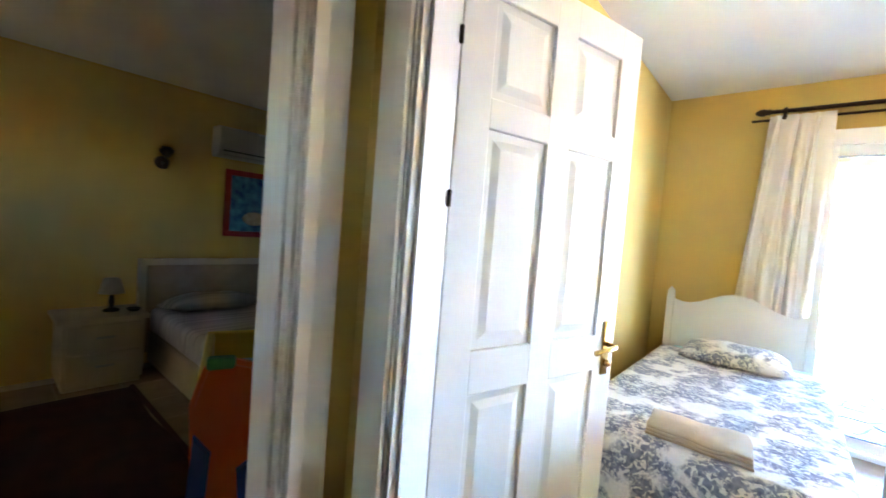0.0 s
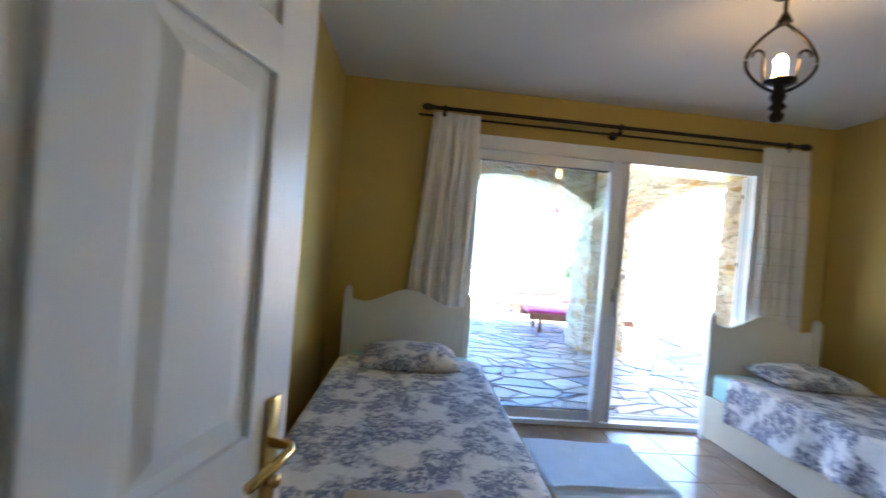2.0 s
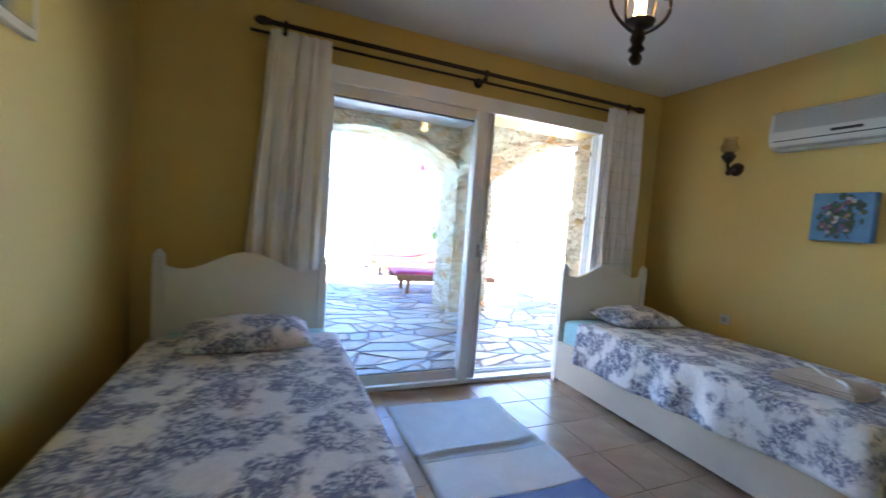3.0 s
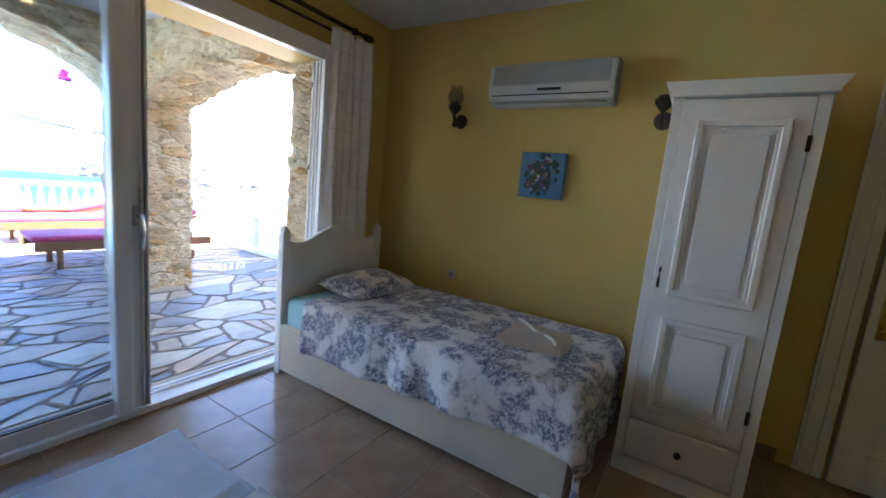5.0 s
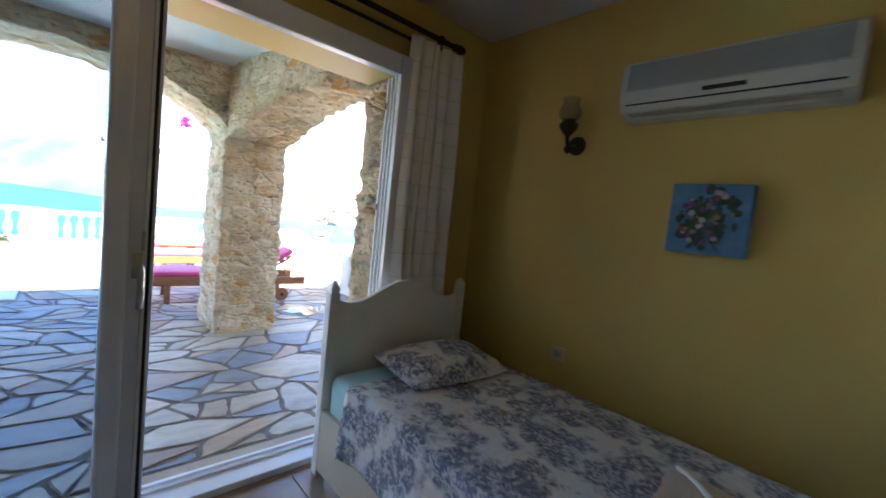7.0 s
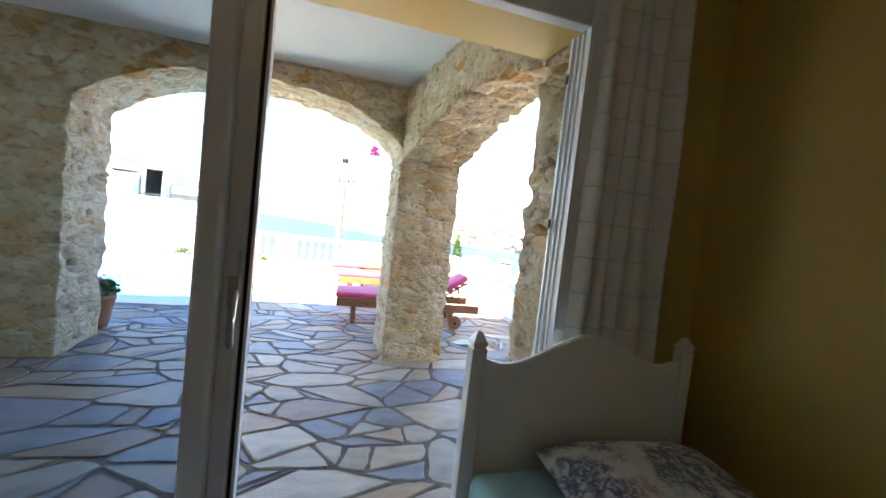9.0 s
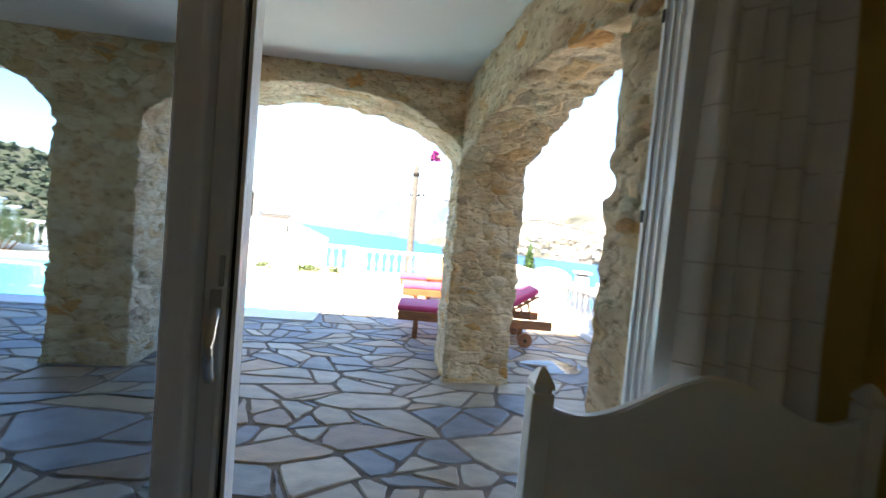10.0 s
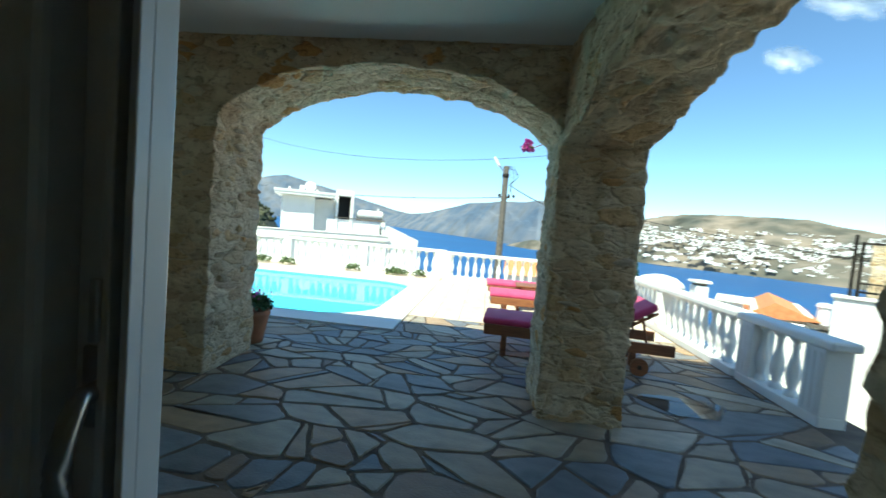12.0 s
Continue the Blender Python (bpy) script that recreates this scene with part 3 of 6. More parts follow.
def leaf(x0, x1, y, stile, handle):
    """A sliding leaf: stiles, rails and the pane with its dark gasket."""
    z0, z1, t = 0.042, OPZ - 0.078, 0.042
    frame_bm = box(x0, x0 + 0.075, y, y + t, z0, z1, 0.006)
    box(x0 + 0.075, x1 - stile, y, y + t, z0, z0 + 0.075, 0.006, frame_bm)
    box(x0 + 0.075, x1 - stile, y, y + t, z1 - 0.07, z1, 0.006, frame_bm)
    f = part("sash", frame_bm, PVC, window)
    s = box(x1 - stile, x1 - 0.080, y - 0.045, y + t, z0, z1, 0.014, segments=3)
    box(x1 - 0.080, x1, y + 0.004, y + t, z0, z1, 0.004, s)
    box(x1 - 0.034, x1 - 0.022, y - 0.014, y + 0.006, z0, z1, 0.002, s)
    box(x1 - 0.010, x1, y - 0.012, y + 0.006, z0, z1, 0.002, s)
    # black strip laid in to give the dark gap between the two lips
    part("seal", box(x1 - 0.022, x1 - 0.010, y + 0.001, y + 0.0035, z0, z1), BLACK, window, "black strip in the gap between the stile lips")
    part("stile", s, PVC, window)
    part("gasket", box(x0 + 0.073, x1 - stile + 0.002, y + 0.008, y + 0.030, z0 + 0.073, z0 + 0.081, bm=box(x0 + 0.073, x1 - stile + 0.002, y + 0.008, y + 0.030, z1 - 0.078, z1 - 0.068)), BLACK, window)
    pane = part("pane", box(x0 + 0.07, x1 - stile + 0.004, y + 0.016, y + 0.020, z0 + 0.07, z1 - 0.066), GLASS, window, "clear window glass")
    pane.visible_shadow = False
    if handle:
        h = tube([(x1 - 0.040, y + 0.004, 1.012)] + [(x1 - 0.040, y - 0.012 - 0.036 * math.sin(math.pi * (0.12 + 0.72 * k / 12)), 1.012 - 0.150 * k / 12 - 0.006 * math.sin(math.pi * k / 12)) for k in range(13)], 0.0115, 12)
        box(x1 - 0.064, x1 - 0.034, y - 0.004, y + 0.004, 0.965, 1.06, 0.004, h)
        part("handle", h, CHROME, window, "grey pull handle", True)
        part("catch", box(x1 - 0.040, x1 - 0.030, y - 0.020, y - 0.010, 1.07, 1.14, 0.002), CHROME, window)
    return f


leaf(OP0 + 0.05, 1.60, FY - 0.105, 0.150, True)
for z in (1.31, 1.86):
    part("latch", box(OP1 - 0.075, OP1 - 0.069, FY - 0.004, FY + 0.006, z, z + 0.035, 0.002), BLACK, window)


# ---------------------------------------------------------------- stone loggia
def rough(p):
    """Where a point of the masonry lies once its roughness is added."""
    v = Vector(p)
    w = Vector((v.x * 6.0, v.y * 6.0, v.z * 10.0)) + 0.45 * noise.noise_vector(v * 6.0)
    reach, seats = noise.voronoi(w)
    k = min(1.0, (reach[1] - reach[0]) / 0.28)
    return v + 0.032 * k * k * (3 - 2 * k) * noise.noise_vector(seats[0] * 5.3) + 0.018 * noise.noise_vector(v * 3.5) + 0.012 * noise.noise_vector(v * 12.0 + Vector((7, 3, 1))) + 0.007 * noise.noise_vector(v * 26.0)


def sheet(bm, f, nu, nv):
    """A grid surface f(u, v) with rough points; shared edges meet, as the roughness follows the place alone."""
    g = [[bm.verts.new(rough(f(i / nu, j / nv))) for j in range(nv + 1)] for i in range(nu + 1)]
    for i in range(nu):
        for j in range(nv):
            bm.faces.new((g[i][j], g[i + 1][j], g[i + 1][j + 1], g[i][j + 1]))


def block(bm, x0, x1, y0, y1, z0, z1, step=0.020, sides="NSEWTB"):
    n = lambda a, b: max(1, round(abs(b - a) / step))
    if "S" in sides: sheet(bm, lambda u, v: (x0 + (x1 - x0) * u, y0, z0 + (z1 - z0) * v), n(x0, x1), n(z0, z1))
    if "N" in sides: sheet(bm, lambda u, v: (x1 + (x0 - x1) * u, y1, z0 + (z1 - z0) * v), n(x0, x1), n(z0, z1))
    if "W" in sides: sheet(bm, lambda u, v: (x0, y1 + (y0 - y1) * u, z0 + (z1 - z0) * v), n(y0, y1), n(z0, z1))
    if "E" in sides: sheet(bm, lambda u, v: (x1, y0 + (y1 - y0) * u, z0 + (z1 - z0) * v), n(y0, y1), n(z0, z1))
    if "T" in sides: sheet(bm, lambda u, v: (x0 + (x1 - x0) * u, y0 + (y1 - y0) * v, z1), n(x0, x1), n(y0, y1))
    if "B" in sides: sheet(bm, lambda u, v: (x0 + (x1 - x0) * u, y1 + (y0 - y1) * v, z0), n(x0, x1), n(y0, y1))


def arch_height(u, spring, crown, round_by=0.8, power=2.3):
    """A flat arch with rounder haunches; u runs from 0 to 1 across the opening."""
    if round_by == 0.0:
        k = (u - 0.36) / 0.64 if u > 0.36 else (0.36 - u) / 0.72
        return spring + (crown - spring) * (1 - max(0.0, k) ** 1.5)
    k = min(1.0, abs(2 * u - 1))
    return spring + (crown - spring) * (1 - k ** power) ** round_by


def arched(bm, a0, a1, d0, d1, top, spring, crown, along, *form):
    """The masonry over an arch: two faces, the underside and the top."""
    put = (lambda a, d, z: (a, d, z)) if along == "x" else (lambda a, d, z: (d + 0.215 * ((a1 - a) / (a1 - a0)) * (d1 - d) / (d1 - d0), a, z))
    n, k, m = round((a1 - a0) / 0.020), 24, round((d1 - d0) / 0.020)
    for d in (d0, d1):
        sheet(bm, lambda u, v: put(a0 + (a1 - a0) * u, d, arch_height(u, spring, crown, *form) + (top - arch_height(u, spring, crown, *form)) * v), n, k)
    sheet(bm, lambda u, v: put(a0 + (a1 - a0) * u, d0 + (d1 - d0) * v, arch_height(u, spring, crown, *form)), n, m)
    sheet(bm, lambda u, v: put(a0 + (a1 - a0) * u, d0 + (d1 - d0) * v, top), 6, 3)


AF, AB, ATOP = 6.24, 6.87, 2.62                   # arcade: faces and top
G = -0.05
bm = bmesh.new()
block(bm, 2.41, 2.97, AF, AB, G, ATOP)            # corner pier
block(bm, -0.66, -0.06, AF, AB, G, ATOP)
block(bm, -3.70, -3.13, AF, AB, G, ATOP)
arched(bm, -0.06, 2.41, AF, AB, ATOP, 1.90, 2.31, "x")
arched(bm, -3.13, -0.66, AF, AB, ATOP, 1.90, 2.31, "x")
arched(bm, OUT, AF, 2.41, 2.97, ATOP, 1.82, 2.10, "y", 0.0)
bmesh.ops.remove_doubles(bm, verts=bm.verts[:], dist=0.004)
bmesh.ops.recalc_face_normals(bm, faces=bm.faces[:])
arcade = structure("wall_arcade", bm, RUBBLE, "rough cream and ochre rubble stone arcade", "wall", None, True)

bm = bmesh.new()
block(bm, 2.635, 6.0, 3.99, OUT, G, ATOP, 0.022, "NWT")
block(bm, -6.0, 0.33, OUT - 0.15, OUT, G, ATOP, 0.09, "NET")
block(bm, 0.33, 2.645, OUT, OUT + 0.03, OPZ - 0.05, ATOP, 0.05, "NB")
bmesh.ops.recalc_face_normals(bm, faces=bm.faces[:])
outer = structure("wall_outer", bm, RUBBLE, "rough rubble stone outer wall of the house", "wall", None, True)
structure("ceiling_loggia", box(-6.0, 2.70, OUT, AF, 2.47, 2.60), CEILING, "white plastered loggia ceiling", "ceiling")
structure("floor_above", box(-6.0, 3.0, -1.75, AB + 0.02, 2.63, 2.72), RENDERW, "white concrete slab over the loggia", "slab")
# unseen block; height and reach set so its shadow covers the near terrace
structure("wall_upper", box(-6.0, 6.0, -1.75, OUT - 0.02, 2.73, 6.6), RENDERW, "unseen white upper storey sized to shade the terrace", "wall")
structure("wall_lintel", box(OP0 + 0.046, OP1 - 0.058, FY - 0.056, OUT - 0.004, OPZ - 0.070, OPZ - 0.002), YELLOW, "painted underside of the door lintel", "trim")


# ---------------------------------------------------------------- bedroom things
def cloth(f, nu, nv, thick=0.012):
    """A cloth surface f(u, v) with a thickness along z or its normals."""
    bm = bmesh.new()
    g = [[bm.verts.new(f(i / nu, j / nv)) for j in range(nv + 1)] for i in range(nu + 1)]
    for i in range(nu):
        for j in range(nv):
            bm.faces.new((g[i][j], g[i + 1][j], g[i + 1][j + 1], g[i][j + 1]))
    bm.normal_update()
    back = [[bm.verts.new(v.co - v.normal * thick) for v in row] for row in g]
    for i in range(nu):
        for j in range(nv):
            bm.faces.new((back[i][j], back[i][j + 1], back[i + 1][j + 1], back[i + 1][j]))
    rim = [(i, 0) for i in range(nu)] + [(nu, j) for j in range(nv)] + [(nu - i, nv) for i in range(nu)] + [(0, nv - j) for j in range(nv)]
    for (a, b), (c, d) in zip(rim, rim[1:] + rim[:1]):
        bm.faces.new((g[a][b], back[a][b], back[c][d], g[c][d]))
    bmesh.ops.recalc_face_normals(bm, faces=bm.faces[:])
    return bm


def pillow(w, l, h, seed):
    """A soft pillow with pinched corners."""
    bm = bmesh.new()
    n = 22
    top, low = [], []
    for i in range(n + 1):
        a, b = [], []
        for j in range(n + 1):
            u, v = 2 * i / n - 1, 2 * j / n - 1
            puff = max(0.0, (1 - abs(u) ** 3.2)) ** 0.55 * max(0.0, (1 - abs(v) ** 3.2)) ** 0.55
            x, y = u * w / 2 * (1 - 0.06 * v * v * (1 - abs(u))), v * l / 2 * (1 - 0.07 * u * u * (1 - abs(v)))
            wr = noise.noise(Vector((x * 7 + seed, y * 7, 0))) * 0.012 * puff
            a.append(bm.verts.new((x, y, h * 0.35 + h * 0.65 * puff + wr)))
            b.append(a[-1] if i in (0, n) or j in (0, n) else bm.verts.new((x, y, h * 0.35 - h * 0.35 * puff)))
        top.append(a)
        low.append(b)
    for g, flip in ((top, False), (low, True)):
        for i in range(n):
            for j in range(n):
                q = (g[i][j], g[i + 1][j], g[i + 1][j + 1], g[i][j + 1])
                bm.faces.new(q[::-1] if flip else q)
    return bm


BED_W, BED_TOP = 0.90, 0.522


def bed(at, turn, drop_west, label, long, shift=0.0):
    """A white single bed: headboard with posts, base, legs, mattress and bedspread. The head is at +y, the base at z 0."""
    b = thing("single_bed", label, "bed", at, turn, "twin beds")
    w = BED_W / 2
    # headboard with a rolling top
    out = [(-w + 0.05, 0.30), (w - 0.05, 0.30)]
    for i in range(29):
        u = 1 - 2 * i / 28
        z = 0.845 + 0.105 * (0.5 + 0.5 * math.cos(math.pi * min(1, abs(u) / 0.82))) + (0.02 * ((abs(u) - 0.82) / 0.18) ** 1.5 if abs(u) > 0.82 else 0)
        out.append((u * (w - 0.05), z))
    bm = slab(out, 0.024, "y", 0.004)
    bm.transform(Matrix.Translation((0, -0.012, 0)))
    part("headboard", bm, WHITE, b, "white headboard with a curved top")
    for s in (-1, 1):
        x = s * (w - 0.025)
        bm = box(x - 0.026, x + 0.026, -0.024, 0.024, 0.0, 0.90, 0.004)
        box(x - 0.020, x + 0.020, -0.019, 0.019, 0.895, 0.91, 0.002, bm)
        lathe([(0.035, 0.0), (0.033, 0.012), (0.012, 0.040), (0.002, 0.046)], 4, bm, (x, 0, 0.908), Matrix.Rotation(radians(45), 4, "Z"))
        part("post", bm, WHITE, b)
        part("leg", box(x - 0.03, x + 0.03, -long + 0.03, -long + 0.09, 0, 0.06, 0.004), WHITE, b)
        part("side_rail", box(s * (w - 0.016) - 0.014, s * (w - 0.016) + 0.014, -long, -0.024, 0.035, 0.335, 0.004), CREAM, b, "cream painted side board")
    part("foot_board", box(-w + 0.03, w - 0.03, -long, -long + 0.025, 0.055, 0.335, 0.004), CREAM, b)
    part("mattress", box(-w + 0.025 + shift, w - 0.025 + shift, -long + 0.01, -0.03, 0.30, BED_TOP - 0.012, 0.045, segments=4), SHEET, b, "mattress in a turquoise sheet", True)
    # bedspread over the top, hanging on the sides
    L0, L1 = -long - 0.012, -0.24

    def spread(u, v):
        y = L1 + (L0 - 0.40 - L1) * v
        over = max(0.0, L0 - y)
        s = (u - 0.5) * 2
        half = w - 0.016
        hang = 0.30 - 0.06 * v if (s < 0) == drop_west else 0.17
        girth = half + hang
        d = s * girth if abs(s) * girth > half else s * girth
        z = BED_TOP + 0.006 * noise.noise(Vector((s * 4, y * 3, 2))) + 0.003
        x = d
        if abs(d) > half:
            k = abs(d) - half
            x = math.copysign(half + 0.012 + 0.040 * (k / hang) * (0.5 + 0.5 * math.sin(y * 17 + 1.6 * math.sin(y * 6))), d)
            z = BED_TOP - k
            if 0.02 > k:
                z = BED_TOP - k * k / 0.04
        yy = max(y, L0) - (0.012 + 0.035 * (0.5 + 0.5 * math.sin(s * 13))) * min(1, over / 0.05)
        return (x + shift, yy, z - over)
    part("bedspread", cloth(spread, 64, 84, 0.008), TOILE, b, "white bedspread printed with blue-grey flowers", True)
    return b


BY = 3.775
bed((0.01, BY, 0), 0, False, "white single bed with flowered bedspread against the yellow wall", 1.98, 0.045)
bed((2.72, BY, 0), 0, True, "white single bed with flowered bedspread under the air conditioner", 1.84)
for x, y, turn, seed in ((0.05, BY - 0.355, 2, 1.0), (2.79, BY - 0.275, -5, 5.0)):
    p = tagged(part("pillow", pillow(0.59, 0.40, 0.13, seed), TOILE, None, "", True), "flat pillow in a blue-flowered case lying on a bed", "pillow", "bed pillows")
    p.matrix_world = pose(x, y, BED_TOP - 0.004, 3, 0, turn)


def towel(w, l, m, label, slant=False):
    """A towel folded in four, limp, with rolled edges; its hem may cross it aslant."""
    t = thing("folded_towel", label, "towel", group="towels on the beds")
    t.matrix_world = m
    for i in range(3):
        z = 0.004 + i * 0.017
        bm = box(-w / 2 + 0.004 * i, w / 2 - 0.002 * i, -l / 2 + 0.003 * i, l / 2 - 0.005 * i, z, z + 0.0165, 0.007, segments=3)
        bmesh.ops.subdivide_edges(bm, edges=[e for e in bm.edges if e.calc_length() > 0.08], cuts=8, use_grid_fill=True)
        for v in bm.verts:
            away = max(abs(v.co.x) / (w / 2), abs(v.co.y) / (l / 2))
            v.co.z = (v.co.z + 0.016 * noise.noise(Vector((v.co.x * 9, v.co.y * 9, 1.7 + w)))) * (1 - 0.35 * away ** 4) + 0.004
            v.co.x += 0.022 * noise.noise(Vector((v.co.y * 8, i * 0.4, 5 + w)))
            v.co.y += 0.022 * noise.noise(Vector((v.co.x * 8, 3 + w, i * 0.4)))
        part("fold", bm, TOWEL, t, "", True)
    if slant:
        hem = [(-w * 0.40 + w * 0.80 * k / 10, -l * 0.36 + l * 0.78 * (k / 10) ** 1.2, 0.062 + 0.008 * math.sin(k * 0.9)) for k in range(11)]
        part("hem", tube(hem, 0.008, 8), CURTAIN, t, "pale woven hem", True)
    return t


towel(0.34, 0.22, pose(0.06, 1.935, BED_TOP + 0.006, 0, 0, 2), "folded beige towel lying on a bed")
towel(0.30, 0.33, pose(2.70, 2.255, BED_TOP + 0.008, 0, 0, 4), "folded beige towel with a pale hem lying on a bed", True)

# curtain rods
rod = thing("curtain_rod", "double dark walnut curtain rod with turned finials", "curtain rod", (0, 0, 0))
RZ = 2.285
part("pole", tube([(0.08, 3.852, RZ), (1.5, 3.852, RZ), (2.96, 3.852, RZ)], 0.0145, 12), RODM, rod, "", True)
part("pole", tube([(-0.03, 3.90, RZ - 0.045), (1.5, 3.90, RZ - 0.045), (3.01, 3.90, RZ - 0.045)], 0.009, 10), RODM, rod, "thin rear pole", True)
for x, s in ((0.08, -1), (2.96, 1)):
    part("finial", lathe([(0.0145, 0), (0.024, 0.006), (0.018, 0.02), (0.027, 0.04), (0.022, 0.07), (0.012, 0.085), (0.0, 0.092)], 14, at=(x, 3.852, RZ), m=Matrix.Rotation(radians(90 * s), 4, "Y")), RODM, rod, "", True)
for x in (0.16, 1.50, 2.86):
    bm = tube([(x, Y1, RZ - 0.03), (x, 3.90, RZ - 0.038), (x, 3.852, RZ - 0.02)], 0.012, 10)
    lathe([(0.022, -0.012), (0.026, 0), (0.022, 0.012)], 14, bm, (x, 3.852, RZ), Matrix.Rotation(radians(90), 4, "Y"))
    lathe([(0.036, 0), (0.034, 0.01), (0.016, 0.016)], 14, bm, (x, Y1, RZ - 0.03), Matrix.Rotation(radians(90), 4, "X"))
    lathe([(0.010, -0.03), (0.018, -0.012), (0.010, 0)], 12, bm, (x, 3.862, RZ - 0.028))
    part("bracket", bm, RODM, rod, "", True)


BANDS = material("curtain_stitching", (0.66, 0.63, 0.58), (0.72, 0.69, 0.64), 8, 0.9, bump=0.2, fine=240)


def curtain(x0, x1, b0, b1, folds, label, seed, bands):
    """A gathered curtain hanging from the rod to just over the floor."""
    c = thing("curtain", label, "curtain", (0, 0, 0), 0, "window curtains")
    z0, z1 = 0.03, RZ - 0.030

    def f(u, v):
        z = z1 + (z0 - z1) * v
        w = u + 0.04 * math.sin(u * 9 + seed)
        a = x0 + (x1 - x0) * u + (b0 - x0 + (b1 - b0 - x1 + x0) * u) * min(1.0, v * 1.15) ** 0.8
        amp = (0.014 + 0.024 * min(1, v * 3)) * (0.75 + 0.25 * math.sin(seed + u * 5))
        return (a + 0.008 * math.sin(v * 7 + u * 20), 3.855 + amp * math.sin(folds * 2 * math.pi * w + 0.5 * math.sin(v * 4 + seed)) + 0.006 * noise.noise(Vector((u * 6, v * 5, seed))), z)
    part("fabric", cloth(f, folds * 14, 44, 0.0025), CURTAIN, c, "", True)
    for i in range(bands):
        v = 0.06 + i * 0.058
        part("stitched_band", cloth(lambda u, w: tuple(Vector(f(u, v + 0.0024 * w)) + Vector((0, -0.003, 0))), folds * 14, 1, 0.0015), BANDS, c, "", True)
    return c


curtain(0.08, 0.42, -0.04, 0.42, 5, "white cotton curtain drawn aside, gathered in folds", 0.4, 0)
curtain(2.67, 3.03, 2.61, 3.07, 5, "white cotton curtain with stitched bands, drawn aside", 2.1, 16)

# air conditioner
ac = thing("air_conditioner", "white split air conditioner high on the yellow wall", "air conditioner", (X1, 2.57, 1.862))
prof = [(0.0, 0.0), (-0.08, 0.0), (-0.135, 0.025), (-0.155, 0.07), (-0.16, 0.12), (-0.148, 0.235), (-0.12, 0.255), (0.0, 0.262)]
bm = slab(prof, 0.80, "y", 0.006)
bm.transform(Matrix.Translation((0, -0.40, 0)))
part("housing", bm, ACW, ac)
bm = slab([(-0.1605, 0.115), (-0.151, 0.232), (-0.147, 0.232), (-0.156, 0.115)], 0.74, "y")
bm.transform(Matrix.Translation((0, -0.37, 0)))
part("grille", bm, ACG, ac, "grey intake grille")
bm = None
for i in range(14):
    z = 0.122 + i * 0.008
    bm = box(-0.1645 + (z - 0.115) * 0.085, -0.156 + (z - 0.115) * 0.085, -0.365, 0.365, z, z + 0.0035, bm=bm)
tagged(part("slats", bm, ACG, ac), kind="stuff")
part("flap", box(-0.146, -0.08, -0.36, 0.36, 0.008, 0.014, 0.002), ACG, ac, "air outlet flap")
part("outlet", box(-0.1585, -0.142, -0.37, 0.37, 0.050, 0.054, 0.001), BLACK, ac, "dark outlet slot")
part("badge", box(-0.1625, -0.152, -0.09, 0.06, 0.074, 0.090, 0.003), BLACK, ac, "dark display strip")
part("trim_line", box(-0.1595, -0.15, -0.385, 0.385, 0.110, 0.113), ACG, ac)

# flower picture on canvas
PAINT = material("oil_paint_blue", (0.05, 0.18, 0.36), (0.09, 0.27, 0.46), 9, 0.5, bump=0.5, fine=80)
PDARK = material("oil_paint_leaves", (0.02, 0.05, 0.03), (0.05, 0.10, 0.06), 30, 0.5, bump=0.5, fine=80)
PBLOOM = pieces_material("oil_paint_blooms", [(0.34, 0.17, 0.22), (0.30, 0.28, 0.14), (0.44, 0.43, 0.45), (0.22, 0.08, 0.20), (0.06, 0.12, 0.32), (0.28, 0.09, 0.10), (0.05, 0.10, 0.14)], 0.5, 0.5, 30, 90, island=True)
pic = thing("flower_painting", "small blue flower painting on canvas hung on the yellow wall", "painting", (X1, 2.565, 1.27))
part("canvas", box(-0.062, -0.002, -0.148, 0.148, 0, 0.298, 0.004), PAINT, pic)
bm, bl = bmesh.new(), bmesh.new()
rng = random.Random(4)
for i in range(90):
    a, r = rng.uniform(0, 6.283), rng.uniform(0.0, 0.115)
    y, z = r * math.cos(a), 0.155 + r * 1.15 * math.sin(a)
    lathe([(0.012 + rng.random() * 0.012, 0), (0.006, 0.003)], 7, bm, (-0.0625, y, z), Matrix.Rotation(radians(-90), 4, "Y") @ Matrix.Diagonal((1, rng.uniform(0.5, 1.4), 1, 1)))
for i in range(46):
    a, r = rng.uniform(0, 6.283), rng.uniform(0.02, 0.118)
    lathe([(0.006 + rng.random() * 0.009, 0), (0.003, 0.004)], 7, bl, (-0.065, r * math.cos(a), 0.16 + r * math.sin(a)), Matrix.Rotation(radians(-90), 4, "Y"))
for i in range(10):
    tube([(-0.064, rng.uniform(-0.02, 0.02), 0.12), (-0.064, rng.uniform(-0.07, 0.07), 0.02)], 0.002, 5, bm)
part("painted_leaves", bm, PDARK, pic)
tagged(part("painted_bouquet", bl, PBLOOM, pic), kind="stuff")


